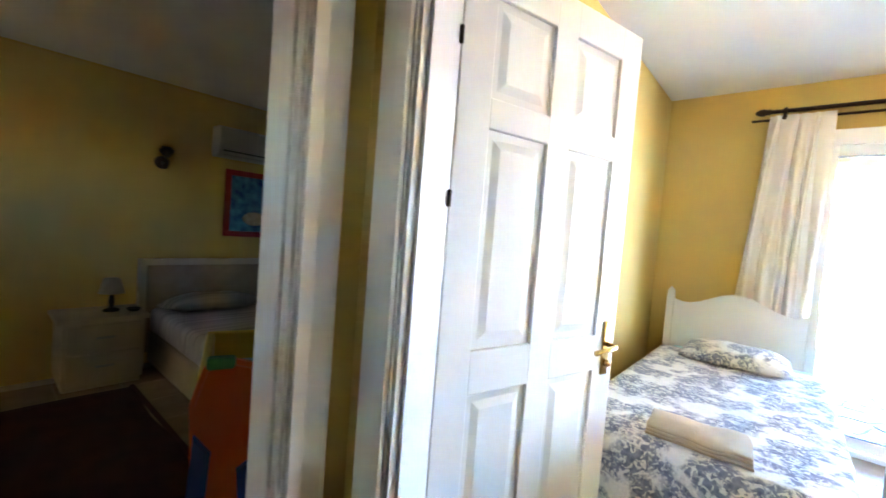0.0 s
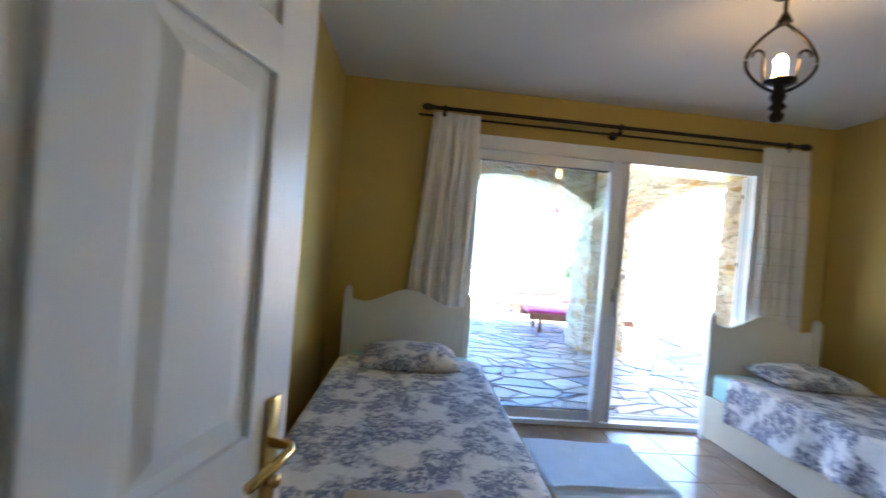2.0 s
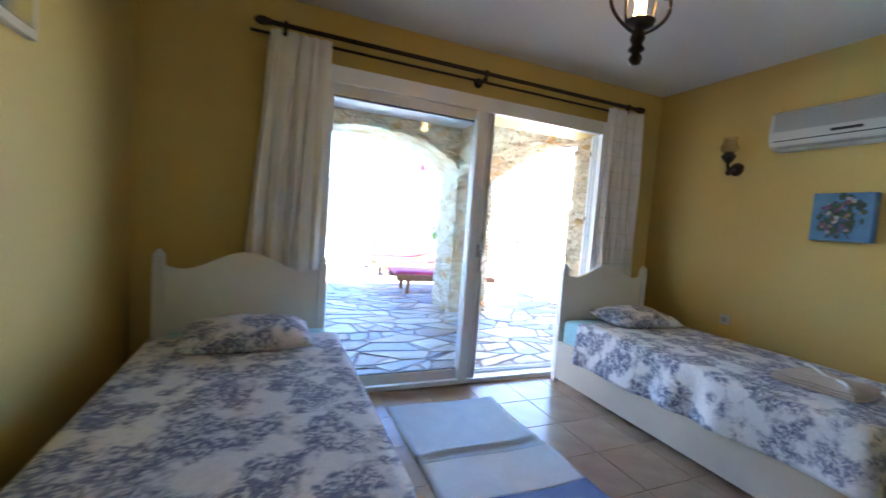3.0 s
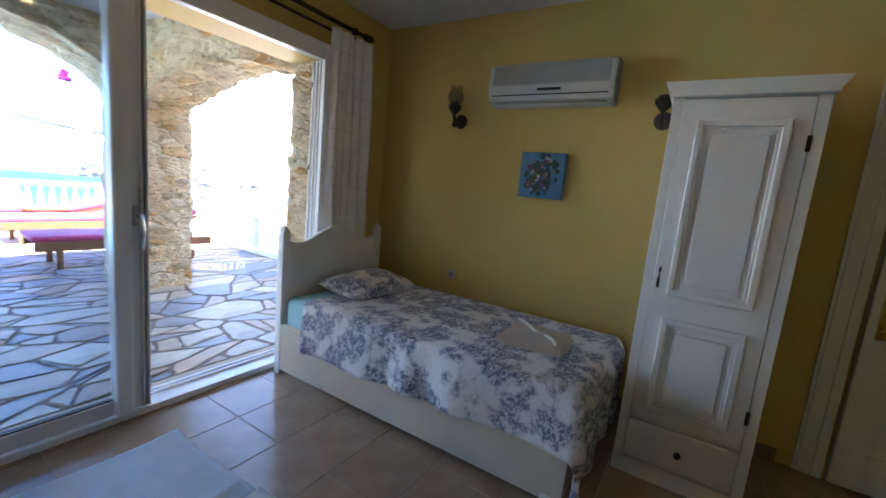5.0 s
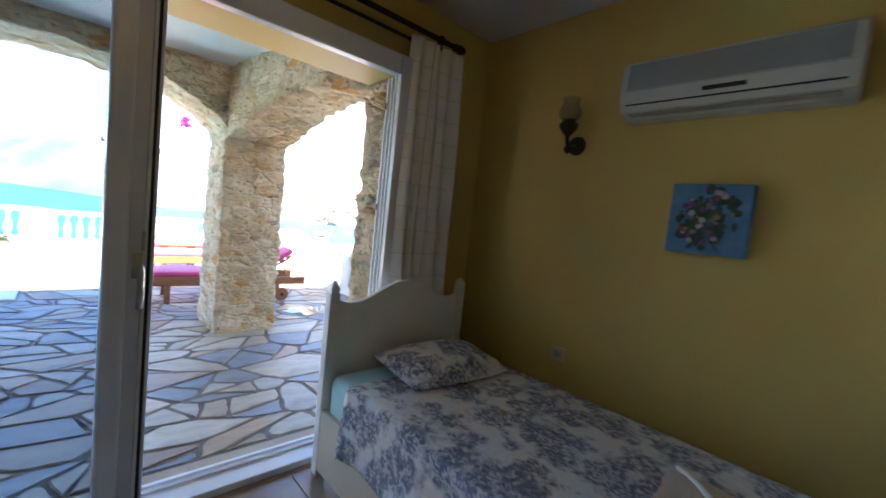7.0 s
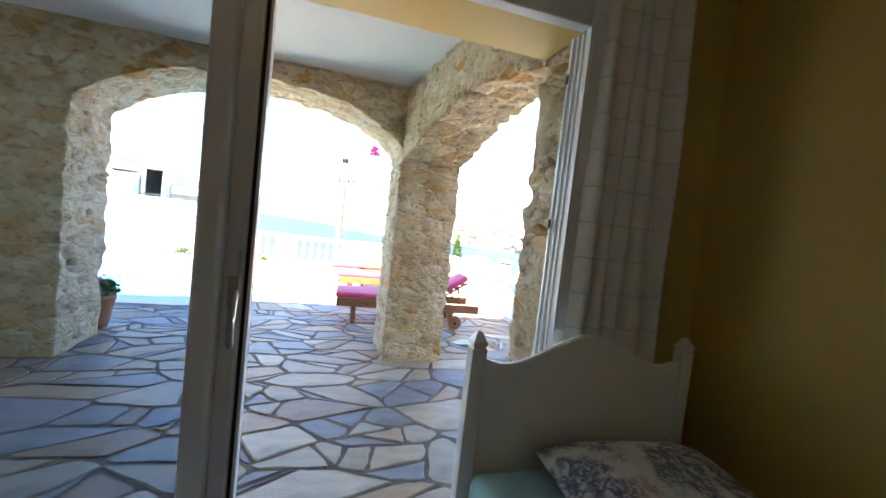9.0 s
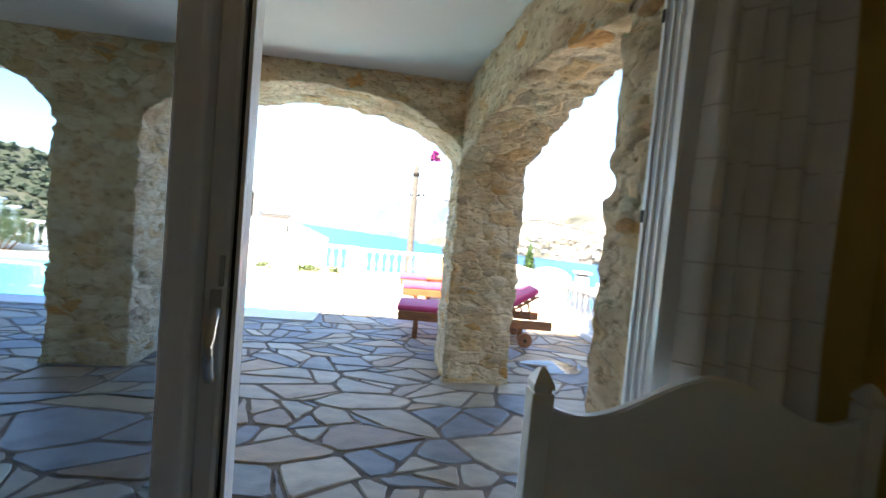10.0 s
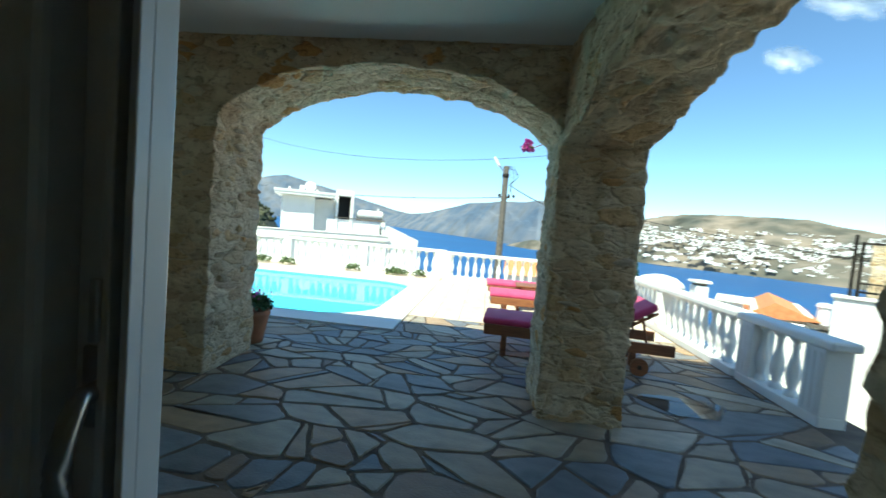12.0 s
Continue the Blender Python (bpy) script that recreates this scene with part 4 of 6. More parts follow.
def sconce(at, label, face=-1, shade=True):
    """A wall lamp: round wooden back, iron arm, cup and a tulip glass shade."""
    s = thing("wall_lamp", label, "wall lamp", at, 0, "wall lamps")
    f = face
    part("back_plate", lathe([(0.052, 0), (0.050, 0.012), (0.036, 0.022), (0.018, 0.03)], 18, m=Matrix.Rotation(radians(90 * f), 4, "Y")), RODM, s, "", True)
    part("arm", tube([(f * 0.02, 0, 0), (f * 0.06, 0, -0.025), (f * 0.095, 0, -0.02), (f * 0.11, 0, 0.02), (f * 0.11, 0, 0.045)], 0.011, 10), IRON, s, "", True)
    part("cup", lathe([(0.012, 0.03), (0.03, 0.05), (0.046, 0.072), (0.05, 0.095), (0.036, 0.10), (0.034, 0.115)], 18, at=(f * 0.11, 0, 0)), IRON, s, "", True)
    part("knob", lathe([(0.0, -0.05), (0.018, -0.036), (0.02, -0.02), (0.008, 0.0)], 14, at=(f * 0.095, 0, -0.01)), RODM, s, "", True)
    if shade:
        part("shade", lathe([(0.034, 0.105), (0.055, 0.125), (0.062, 0.155), (0.05, 0.185), (0.040, 0.205), (0.050, 0.225), (0.047, 0.226), (0.037, 0.205), (0.046, 0.185), (0.058, 0.155), (0.051, 0.127), (0.031, 0.11)], 22, at=(f * 0.11, 0, 0)), SHADE, s, "ruffled clear glass shade", True)
    return s


sconce((X1, 3.25, 1.775), "dark iron wall lamp with a clear glass shade, unlit")
sconce((X1, 1.905, 1.775), "dark iron wall lamp without its shade beside the wardrobe", -1, False)

# pendant lamp with curled iron straps
lamp = thing("pendant_lamp", "dark iron pendant lamp with a lit bulb", "pendant lamp", (1.53, 2.54, 1.93))
part("body", lathe([(0.0, 0.0), (0.022, 0.008), (0.028, 0.03), (0.016, 0.05), (0.034, 0.065), (0.020, 0.085), (0.030, 0.11), (0.024, 0.14), (0.018, 0.165)], 18), IRON, lamp, "", True)
part("drip_dish", lathe([(0.018, 0.155), (0.055, 0.165), (0.064, 0.178), (0.060, 0.180), (0.050, 0.172), (0.018, 0.168)], 22), IRON, lamp, "", True)
for s in (0, 1):
    pts = []
    for i in range(21):
        a = i / 20
        r = 0.012 + 0.150 * math.sin(math.pi * min(1, a * 1.02)) ** 0.8 * (1 - 0.35 * a)
        pts.append((r * math.cos(math.pi * s - 0.25), r * math.sin(math.pi * s - 0.25), 0.13 + 0.30 * a))
    curl = [(math.cos(math.pi * s - 0.25) * (0.090 + 0.024 * math.cos(t)), math.sin(math.pi * s - 0.25) * (0.090 + 0.024 * math.cos(t)), 0.285 + 0.03 * math.sin(t)) for t in [j * 0.45 for j in range(9)]]
    part("strap", tube(pts, 0.0075, 8), IRON, lamp, "", True)
    part("scroll", tube([(math.cos(math.pi * s - 0.25) * 0.06, math.sin(math.pi * s - 0.25) * 0.06, 0.17)] + curl[::-1], 0.006, 8), IRON, lamp, "", True)
part("crown", lathe([(0.014, 0.425), (0.03, 0.435), (0.02, 0.455), (0.012, 0.475)], 16), IRON, lamp, "", True)
part("stem", tube([(0, 0, 0.47), (0, 0, 0.545)], 0.008, 8), IRON, lamp)
part("canopy", lathe([(0.012, 0.535), (0.05, 0.555), (0.055, 0.569)], 20), IRON, lamp, "", True)
part("socket", lathe([(0.016, 0.165), (0.016, 0.205)], 14), CREAM, lamp)
bm = None
for k in range(3):
    bm = tube([(0.017 * math.cos(2.1 * k), 0.017 * math.sin(2.1 * k), 0.205), (0.017 * math.cos(2.1 * k), 0.017 * math.sin(2.1 * k), 0.275), (0.006 * math.cos(2.1 * k), 0.006 * math.sin(2.1 * k), 0.288), (-0.006 * math.cos(2.1 * k), -0.006 * math.sin(2.1 * k), 0.288)], 0.009, 10, bm)
part("bulb", bm, BULB, lamp, "lit compact fluorescent bulb", True)

# wardrobe
w = thing("wardrobe", "narrow white wooden wardrobe with one panelled door and a drawer", "wardrobe", (2.75, 1.56, 0))
w.scale = (1, 0.95, 1)
part("carcass", box(0.02, X1 - 2.752, -0.265, 0.265, 0.05, 1.76, 0.004), WHITE, w)
part("plinth", box(0.0, X1 - 2.752, -0.275, 0.275, 0, 0.085, 0.006), WHITE, w)
bm = slab([(-0.28, 0.0), (0.28, 0.0), (0.285, 0.02), (0.305, 0.045), (0.31, 0.06), (-0.31, 0.06), (-0.305, 0.045), (-0.285, 0.02)], X1 - 2.752 + 0.04, "x", 0.003)
bm.transform(Matrix.Translation((-0.04, 0, 1.75)))
part("cornice", bm, WHITE, w)
for y in (-0.250, 0.250):
    part("stile", box(0.0, 0.022, y - 0.022, y + 0.022, 0.085, 1.75, 0.003), WHITE, w)
dr = part("door", box(-0.004, 0.018, -0.226, 0.226, 0.30, 1.742, 0.003), WHITE, w)
for z0, z1 in ((0.36, 0.80), (0.90, 1.66)):
    bm = None
    for inset, wide, d, soft in ((0.0, 0.030, 0.016, 0.007), (0.024, 0.018, 0.008, 0.003)):
        for a, b in ((-0.165 + inset, -0.165 + inset + wide), (0.165 - inset - wide, 0.165 - inset)):
            bm = box(-0.004 - d, -0.003, a, b, z0 + inset, z1 - inset, soft, bm, 3)
        for a, b in ((z0 + inset, z0 + inset + wide), (z1 - inset - wide, z1 - inset)):
            bm = box(-0.0045 - d, -0.003, -0.165 + inset, 0.165 - inset, a, b, soft, bm, 3)
    part("moulding", bm, WHITE, dr)
    part("raised_panel", box(-0.012, -0.003, -0.105, 0.105, z0 + 0.06, z1 - 0.06, 0.006), WHITE, dr)
part("handle", tube([(-0.004, 0.205, 0.93), (-0.03, 0.205, 0.94), (-0.034, 0.205, 0.975), (-0.03, 0.205, 1.01), (-0.004, 0.205, 1.02)], 0.006, 8), IRON, dr, "dark iron pull", True)
for z in (0.42, 1.54):
    part("hinge", box(-0.008, -0.003, -0.233, -0.218, z, z + 0.06, 0.001), IRON, dr, "dark hinge")
part("drawer", box(-0.004, 0.018, -0.226, 0.226, 0.095, 0.285, 0.004), WHITE, w)
part("drawer_knob", lathe([(0.008, 0), (0.008, 0.012), (0.016, 0.02), (0.014, 0.03), (0.0, 0.034)], 12, at=(-0.004, 0, 0.19), m=Matrix.Rotation(radians(-90), 4, "Y")), IRON, w)

# wall picture by the door
wp = thing("framed_picture", "framed painting in yellow and blue hung high on the wall", "picture", (X0, 2.71, 1.68))
part("frame", box(0.002, 0.03, -0.22, 0.22, 0, 0.58, 0.004), BUTTER, wp, "pale frame")
part("print", box(0.026, 0.034, -0.19, 0.19, 0.03, 0.55), material("painted_landscape", (0.10, 0.14, 0.20), (0.55, 0.40, 0.08), 6, 0.5, bump=0.1, fine=30), wp)

# wall socket
so = thing("wall_socket", "small cream wall socket above the bed", "socket", (X1, 3.20, 0.62))
part("plate", box(-0.012, 0, -0.04, 0.04, -0.04, 0.04, 0.006), CREAM, so)
part("insert", lathe([(0.022, 0), (0.022, 0.003)], 16, at=(-0.012, 0, 0), m=Matrix.Rotation(radians(-90), 4, "Y")), ACG, so)

# floor mats
MATB = material("pale_blue_mat", (0.55, 0.66, 0.74), (0.62, 0.72, 0.79), 9, 0.95, bump=0.8, fine=240, sheen=0.3)
MATW = material("white_mat", (0.74, 0.76, 0.76), (0.80, 0.81, 0.81), 9, 0.95, bump=0.8, fine=240, sheen=0.3)
MATD = material("blue_mat_stripe", (0.10, 0.20, 0.48), (0.14, 0.26, 0.55), 9, 0.95, bump=0.8, fine=240, sheen=0.3)


def mat_part(name, x0, x1, y0, y1, z, m, parent, ruck=0.0):
    def f(u, v):
        x, y = x0 + (x1 - x0) * u, y0 + (y1 - y0) * v
        return (x + 0.006 * math.sin(y * 9), y + 0.01 * math.sin(x * 8), z + 0.0015 * abs(noise.noise(Vector((x * 5, y * 5, 0.3)))) + ruck * max(0.0, 1 - ((v - 0.09 - 0.05 * u) / 0.045) ** 2) * (0.55 + 0.45 * math.sin(3 * u + 0.6)))
    return part(name, cloth(f, 24, 60, 0.008), m, parent, "", True)


rug = thing("floor_mat", "pale blue cotton bath mat rucked on the tiles", "mat", (0, 0, 0))
mat_part("mat", 0.86, 1.60, 2.972, 3.60, 0.0095, MATB, rug, 0.020)
rug2 = thing("floor_mat", "white cotton mat with blue stripes on the tiles", "mat", (0, 0, 0))
mat_part("white_field", 0.86, 1.62, 2.66, 2.97, 0.0095, MATW, rug2)
mat_part("blue_stripe", 0.86, 1.62, 2.46, 2.655, 0.0095, MATD, rug2)
mat_part("white_end", 0.86, 1.62, 2.05, 2.455, 0.0095, MATW, rug2)

# ---------------------------------------------------------------- bedroom across the hall
fb = thing("double_bed", "pale double bed with taupe headboard and striped linen", "bed", (WEST, 1.86, 0))
part("headboard", box(0.004, 0.06, -0.82, 0.82, 0.1, 0.80, 0.01), UPHOLS, fb)
bm = box(0.002, 0.075, -0.87, -0.82, 0, 0.85, 0.006)
box(0.002, 0.075, 0.82, 0.87, 0, 0.85, 0.006, bm)
box(0.002, 0.075, -0.87, 0.87, 0.80, 0.85, 0.006, bm)
part("headboard_frame", bm, BUTTER, fb)
part("base", box(0.07, 2.05, -0.80, 0.80, 0.04, 0.28, 0.01), BUTTER, fb)
STRIPE = material("striped_linen", (0.62, 0.60, 0.60), (0.30, 0.28, 0.30), 3, 0.9, bump=0.2, fine=150, stretch=(9, 0.4, 1))
part("mattress", box(0.07, 2.04, -0.80, 0.80, 0.27, 0.47, 0.05, segments=3), STRIPE, fb, "mattress in striped linen", True)
pl = tagged(part("pillow", pillow(0.42, 0.66, 0.14, 3.0), STRIPE, None, "", True), "striped pillow on the double bed", "pillow")
pl.matrix_world = pose(WEST + 0.34, 1.42, 0.466, 0, -8, 0)
ns = thing("nightstand", "pale two-drawer nightstand beside the double bed", "nightstand", (WEST + 0.005, 0.74, 0))
part("body", box(0, 0.38, -0.22, 0.22, 0.04, 0.46, 0.006), BUTTER, ns)
part("top", box(-0.002, 0.41, -0.25, 0.25, 0.46, 0.49, 0.008), BUTTER, ns)
part("plinth", box(0, 0.36, -0.21, 0.21, 0, 0.04), BUTTER, ns)
for z in (0.07, 0.265):
    d = part("drawer", box(0.378, 0.396, -0.20, 0.20, z, z + 0.175, 0.006), BUTTER, ns)
    part("handle", box(0.396, 0.408, -0.05, 0.05, z + 0.08, z + 0.095, 0.003), CHROME, d)
tl = thing("table_lamp", "small table lamp with a pale shade on the nightstand", "table lamp", (WEST + 0.20, 0.80, 0.49))
part("base", lathe([(0.05, 0), (0.048, 0.012), (0.014, 0.025), (0.018, 0.07), (0.010, 0.13), (0.010, 0.16)], 16), IRON, tl, "", True)
part("shade", lathe([(0.075, 0.13), (0.045, 0.235), (0.043, 0.235), (0.072, 0.13)], 20), FROST, tl, "", True)
cl = thing("ashtray", "small dark dish on the nightstand", "dish", (WEST + 0.26, 0.92, 0.49))
part("dish", lathe([(0.03, 0), (0.045, 0.02), (0.04, 0.02), (0.028, 0.006)], 16), IRON, cl)
part("rim", lathe([(0.043, 0.018), (0.046, 0.022), (0.040, 0.022)], 16), IRON, cl)
ac2 = thing("air_conditioner", "grey-white split air conditioner in the darker bedroom", "air conditioner", (WEST, 1.88, 1.74))
bm = slab([(0.0, 0.0), (0.10, 0.0), (0.165, 0.025), (0.19, 0.10), (0.178, 0.235), (0.15, 0.25), (0.0, 0.255)], 0.80, "y", 0.006)
bm.transform(Matrix.Translation((0, -0.40, 0)))
part("housing", bm, ACW, ac2)
part("outlet", box(0.165, 0.186, -0.37, 0.37, 0.04, 0.05), BLACK, ac2)
part("flap", box(0.12, 0.172, -0.36, 0.36, 0.010, 0.016, 0.002), ACG, ac2)
p2 = thing("framed_picture", "underwater picture in a red frame above the double bed", "picture", (WEST, 1.92, 1.05))
bm = box(0.002, 0.025, -0.32, 0.32, 0, 0.05, 0.004)
box(0.002, 0.025, -0.32, 0.32, 0.55, 0.60, 0.004, bm)
box(0.002, 0.025, -0.32, -0.27, 0.05, 0.55, 0.004, bm)
box(0.002, 0.025, 0.27, 0.32, 0.05, 0.55, 0.004, bm)
part("frame", bm, REDFR, p2, "red frame")
part("print", box(0.002, 0.016, -0.27, 0.27, 0.05, 0.55), material("reef_print", (0.01, 0.08, 0.30), (0.10, 0.42, 0.60), 13, 0.4, bump=0.0), p2)
part("reef", lathe([(0.09, 0), (0.075, 0.003)], 14, at=(0.0165, -0.05, 0.17), m=Matrix.Rotation(radians(90), 4, "Y") @ Matrix.Diagonal((0.7, 1.2, 1, 1))), material("reef_paint", (0.45, 0.40, 0.25), (0.6, 0.6, 0.5), 25, 0.5, bump=0.0), p2)
sconce((WEST, 1.12, 1.62), "dark iron wall lamp in the darker bedroom, unlit", 1, False)
rr = thing("red_rug", "dark red rug on the tiles beside the double bed", "rug", (0, 0, 0))
mat_part("woven_field", -3.10, -1.62, -0.75, 0.86, 0.012, REDRUG, rr)
part("border", cloth(lambda u, v: (-3.13 + 1.54 * u, 0.865 + 0.03 * v, 0.012), 10, 1, 0.008), REDRUG, rr)
toy = thing("toy_cot", "folded plastic toy cot in orange, blue and yellow", "toy", (-1.30, 0.86, 0), 68)
out = [(-0.20, 0.0), (0.22, 0.0), (0.24, 0.26), (0.20, 0.44), (0.10, 0.58), (0.0, 0.67), (-0.10, 0.70), (-0.17, 0.66), (-0.21, 0.52), (-0.20, 0.30)]
bm = slab(out, 0.06, "y", 0.018)
part("end_panel", bm, ORANGE, toy, "orange end panel")
bm = slab([(-0.02, 0.04), (0.16, 0.04), (0.16, 0.30), (0.06, 0.33), (-0.04, 0.26)], 0.024, "y", 0.008)
bm.transform(Matrix.Translation((0, -0.022, 0)))
part("pocket", bm, BLUEP, toy, "blue pocket")
bm = slab([(-0.215, 0.02), (-0.15, 0.02), (-0.13, 0.34), (-0.19, 0.42)], 0.03, "y", 0.008)
bm.transform(Matrix.Translation((0, -0.026, 0)))
part("edge_band", bm, BLUEP, toy, "blue edge band")
part("side_panel", box(-0.19, -0.15, 0.05, 0.70, 0.0, 0.62, 0.012), YELLP, toy, "yellow side")
part("side_panel", box(0.15, 0.19, 0.05, 0.70, 0.0, 0.62, 0.012), YELLP, toy, "yellow side")
part("corner_cap", box(-0.16, -0.06, -0.004, 0.055, 0.655, 0.70, 0.012), GREENP, toy, "green cap")
part("far_panel", box(-0.19, 0.19, 0.70, 0.74, 0.0, 0.62, 0.012), YELLP, toy)


# ---------------------------------------------------------------- terrace and garden
GZ = -0.028                                       # mortar bed of the paving
ground = structure("ground", box(-60, 60, -40, OUT - 0.16, -0.6, -0.16), MORTAR, "bare ground round the house", "ground")
bm = box(-9, 4.9, OUT - 0.16, 8.40, -0.5, GZ, 0)
box(0.56, 4.9, 8.40, 14.0, -0.5, GZ, 0, bm)
terrace = structure("pavement", bm, MORTAR, "crazy-paved terrace with grey-brown joints", "pavement")

# hillside that falls from the terrace to the sea, added also to bounce sun into the loggia
bm = bmesh.new()
g = []
for i in range(41):
    row = []
    for j in range(31):
        x, y = -80 + 4.0 * i, 4.0 + 100 * (j / 30) ** 1.6
        drop = -3.2 - 0.36 * max(0.0, y - 13.5) if x < 5 else -3.2 - 0.36 * max(0.0, y - 13.5) - 0.03 * (x - 5)
        row.append(bm.verts.new((x, y, max(drop, -29) + 0.3 * noise.noise(Vector((x * 0.2, y * 0.2, 0))))))
    g.append(row)
for a, b in zip(g, g[1:]):
    for j in range(30):
        bm.faces.new((a[j], b[j], b[j + 1], a[j + 1]))
structure("ground_slope", bm, material("dry_hillside", (0.30, 0.25, 0.17), (0.44, 0.38, 0.28), 0.5, 0.95, bump=0.3, fine=6), "dry hillside falling to the sea", "ground")

# pool with rounded corners
PX, PY0, PY1 = 0.52, 8.42, 12.15
def pool_outline(grow):
    r = 0.75 + grow
    pts = [(-9.0, PY1 + grow)]
    pts += [(x, y) for x, y in arc(PX - 0.75, PY1 - 0.75, r, 90, 0, 8)]
    pts += [(x, y) for x, y in arc(PX - 0.75, PY0 + 0.75, r, 0, -90, 8)]
    return pts + [(-9.0, PY0 - grow)]
def band(bm, a, b, za, zb):
    va, vb = [bm.verts.new((x, y, za)) for x, y in a], [bm.verts.new((x, y, zb)) for x, y in b]
    for i in range(len(a) - 1):
        bm.faces.new((va[i], va[i + 1], vb[i + 1], vb[i]))
bm = bmesh.new()
o0, o2 = pool_outline(0.0), pool_outline(-0.01)
o1 = [(-9.0, PY1 + 0.40)] + [(min(0.98, PX - 0.75 + 1.75 * math.cos(radians(a))), min(PY1 + 0.40, PY1 - 0.75 + 1.75 * math.sin(radians(a)))) for a in [90 - 11.25 * i for i in range(9)]]
o1 += [(min(0.98, PX - 0.75 + 1.75 * math.cos(radians(a))), max(PY0 - 0.40, PY0 + 0.75 + 1.75 * math.sin(radians(a)))) for a in [-11.25 * i for i in range(9)]] + [(-9.0, PY0 - 0.40)]
band(bm, o0, o0, 0.0, -1.5)
bm.faces.new([bm.verts.new((x, y, -1.5)) for x, y in o0])
pool = structure("pool", bm, POOLT, "light blue tiled swimming pool", "pool")
bm = bmesh.new()
band(bm, o2, o1, -0.005, -0.005)
band(bm, o1, o1, -0.005, -0.3)
band(bm, o2, o2, -0.005, -0.08)
bmesh.ops.recalc_face_normals(bm, faces=bm.faces[:])
structure("trim_coping", bm, MARBLE, "pale stone pool coping with a rounded corner", "coping")
bm = bmesh.new()
bm.faces.new([bm.verts.new((x, y, -0.11)) for x, y in o0])
bmesh.ops.subdivide_edges(bm, edges=bm.edges[:], cuts=1)
water = structure("water", bm, WATER, "clear blue pool water", "water")
water.visible_shadow = False
bm = box(-9, 0.95, 12.55, 14.0, -0.5, -0.02)
structure("pavement_far", bm, BEIGE, "pale terrace strip behind the pool", "pavement")


# ---------------------------------------------------------------- balustrades
BAL = [(0.05, 0.0), (0.05, 0.03), (0.036, 0.045), (0.03, 0.07), (0.046, 0.13), (0.056, 0.19), (0.046, 0.26), (0.028, 0.34), (0.022, 0.40), (0.03, 0.425), (0.022, 0.44), (0.036, 0.47), (0.05, 0.48), (0.05, 0.51)]
baluster_mesh = None


def balustrade(x0, y0, x1, y1, base, label, posts=2.2, height=0.51, first=True):
    """A run of turned balusters between square posts, with base and top rails."""
    global baluster_mesh
    d = Vector((x1 - x0, y1 - y0, 0))
    length = d.length
    b = thing("balustrade", label, "balustrade", (x0, y0, base), math.degrees(math.atan2(d.y, d.x)), "terrace balustrades")
    part("base_rail", box(0, length, -0.10, 0.10, 0, 0.10, 0.01), RENDERW, b)
    part("top_rail", box(-0.06 if first else 0.0, length + 0.06, -0.11, 0.11, 0.10 + height, 0.17 + height, 0.018), RENDERW, b)
    n = max(1, round(length / posts))
    for i in range(n + 1):
        x = min(max(length * i / n, 0.10), length - 0.10)
        if i or first:
            post = part("post", box(x - 0.10, x + 0.10, -0.10, 0.10, 0.10, 0.10 + height, 0.008), RENDERW, b)
            for u in (-0.06, 0.0, 0.06):
                part("fillet", box(x + u - 0.012, x + u + 0.012, 0.098, 0.108, 0.13, 0.07 + height, 0.003), RENDERW, post)
        if i < n:
            a, c = length * i / n + 0.13, length * (i + 1) / n - 0.13
            k = max(1, round((c - a) / 0.185))
            for j in range(k):
                if baluster_mesh is None:
                    ob = part("baluster", lathe(BAL, 14), RENDERW, b, "", True)
                    baluster_mesh = ob.data
                else:
                    ob = new("baluster", baluster_mesh)
                    ob.parent = b
                ob.location = (a + (c - a) * (j + 0.5) / k, 0, 0.10)
    return b


balustrade(4.62, 6.70, 4.62, 7.72, -0.05, "white turned-stone balustrade beside the shaded paving", 1.2)
balustrade(4.62, 7.79, 4.62, 13.3, -0.05, "white turned-stone balustrade along the sunny terrace", first=False)
balustrade(0.95, 13.3, 4.62, 13.3, -0.05, "white balustrade above the sea, behind the loungers", 3.7)
balustrade(-9.0, 13.3, 0.95, 13.3, -0.02, "white balustrade behind the pool", 2.0)
structure("wall_garden", box(-9.0, 4.75, 13.18, 13.42, -3.0, -0.05), RENDERW, "white retaining wall under the balustrade", "wall")
structure("wall_garden_east", box(4.5, 4.75, 4.2, 13.18, -3.0, -0.05), RENDERW, "white retaining wall under the balustrade", "wall")


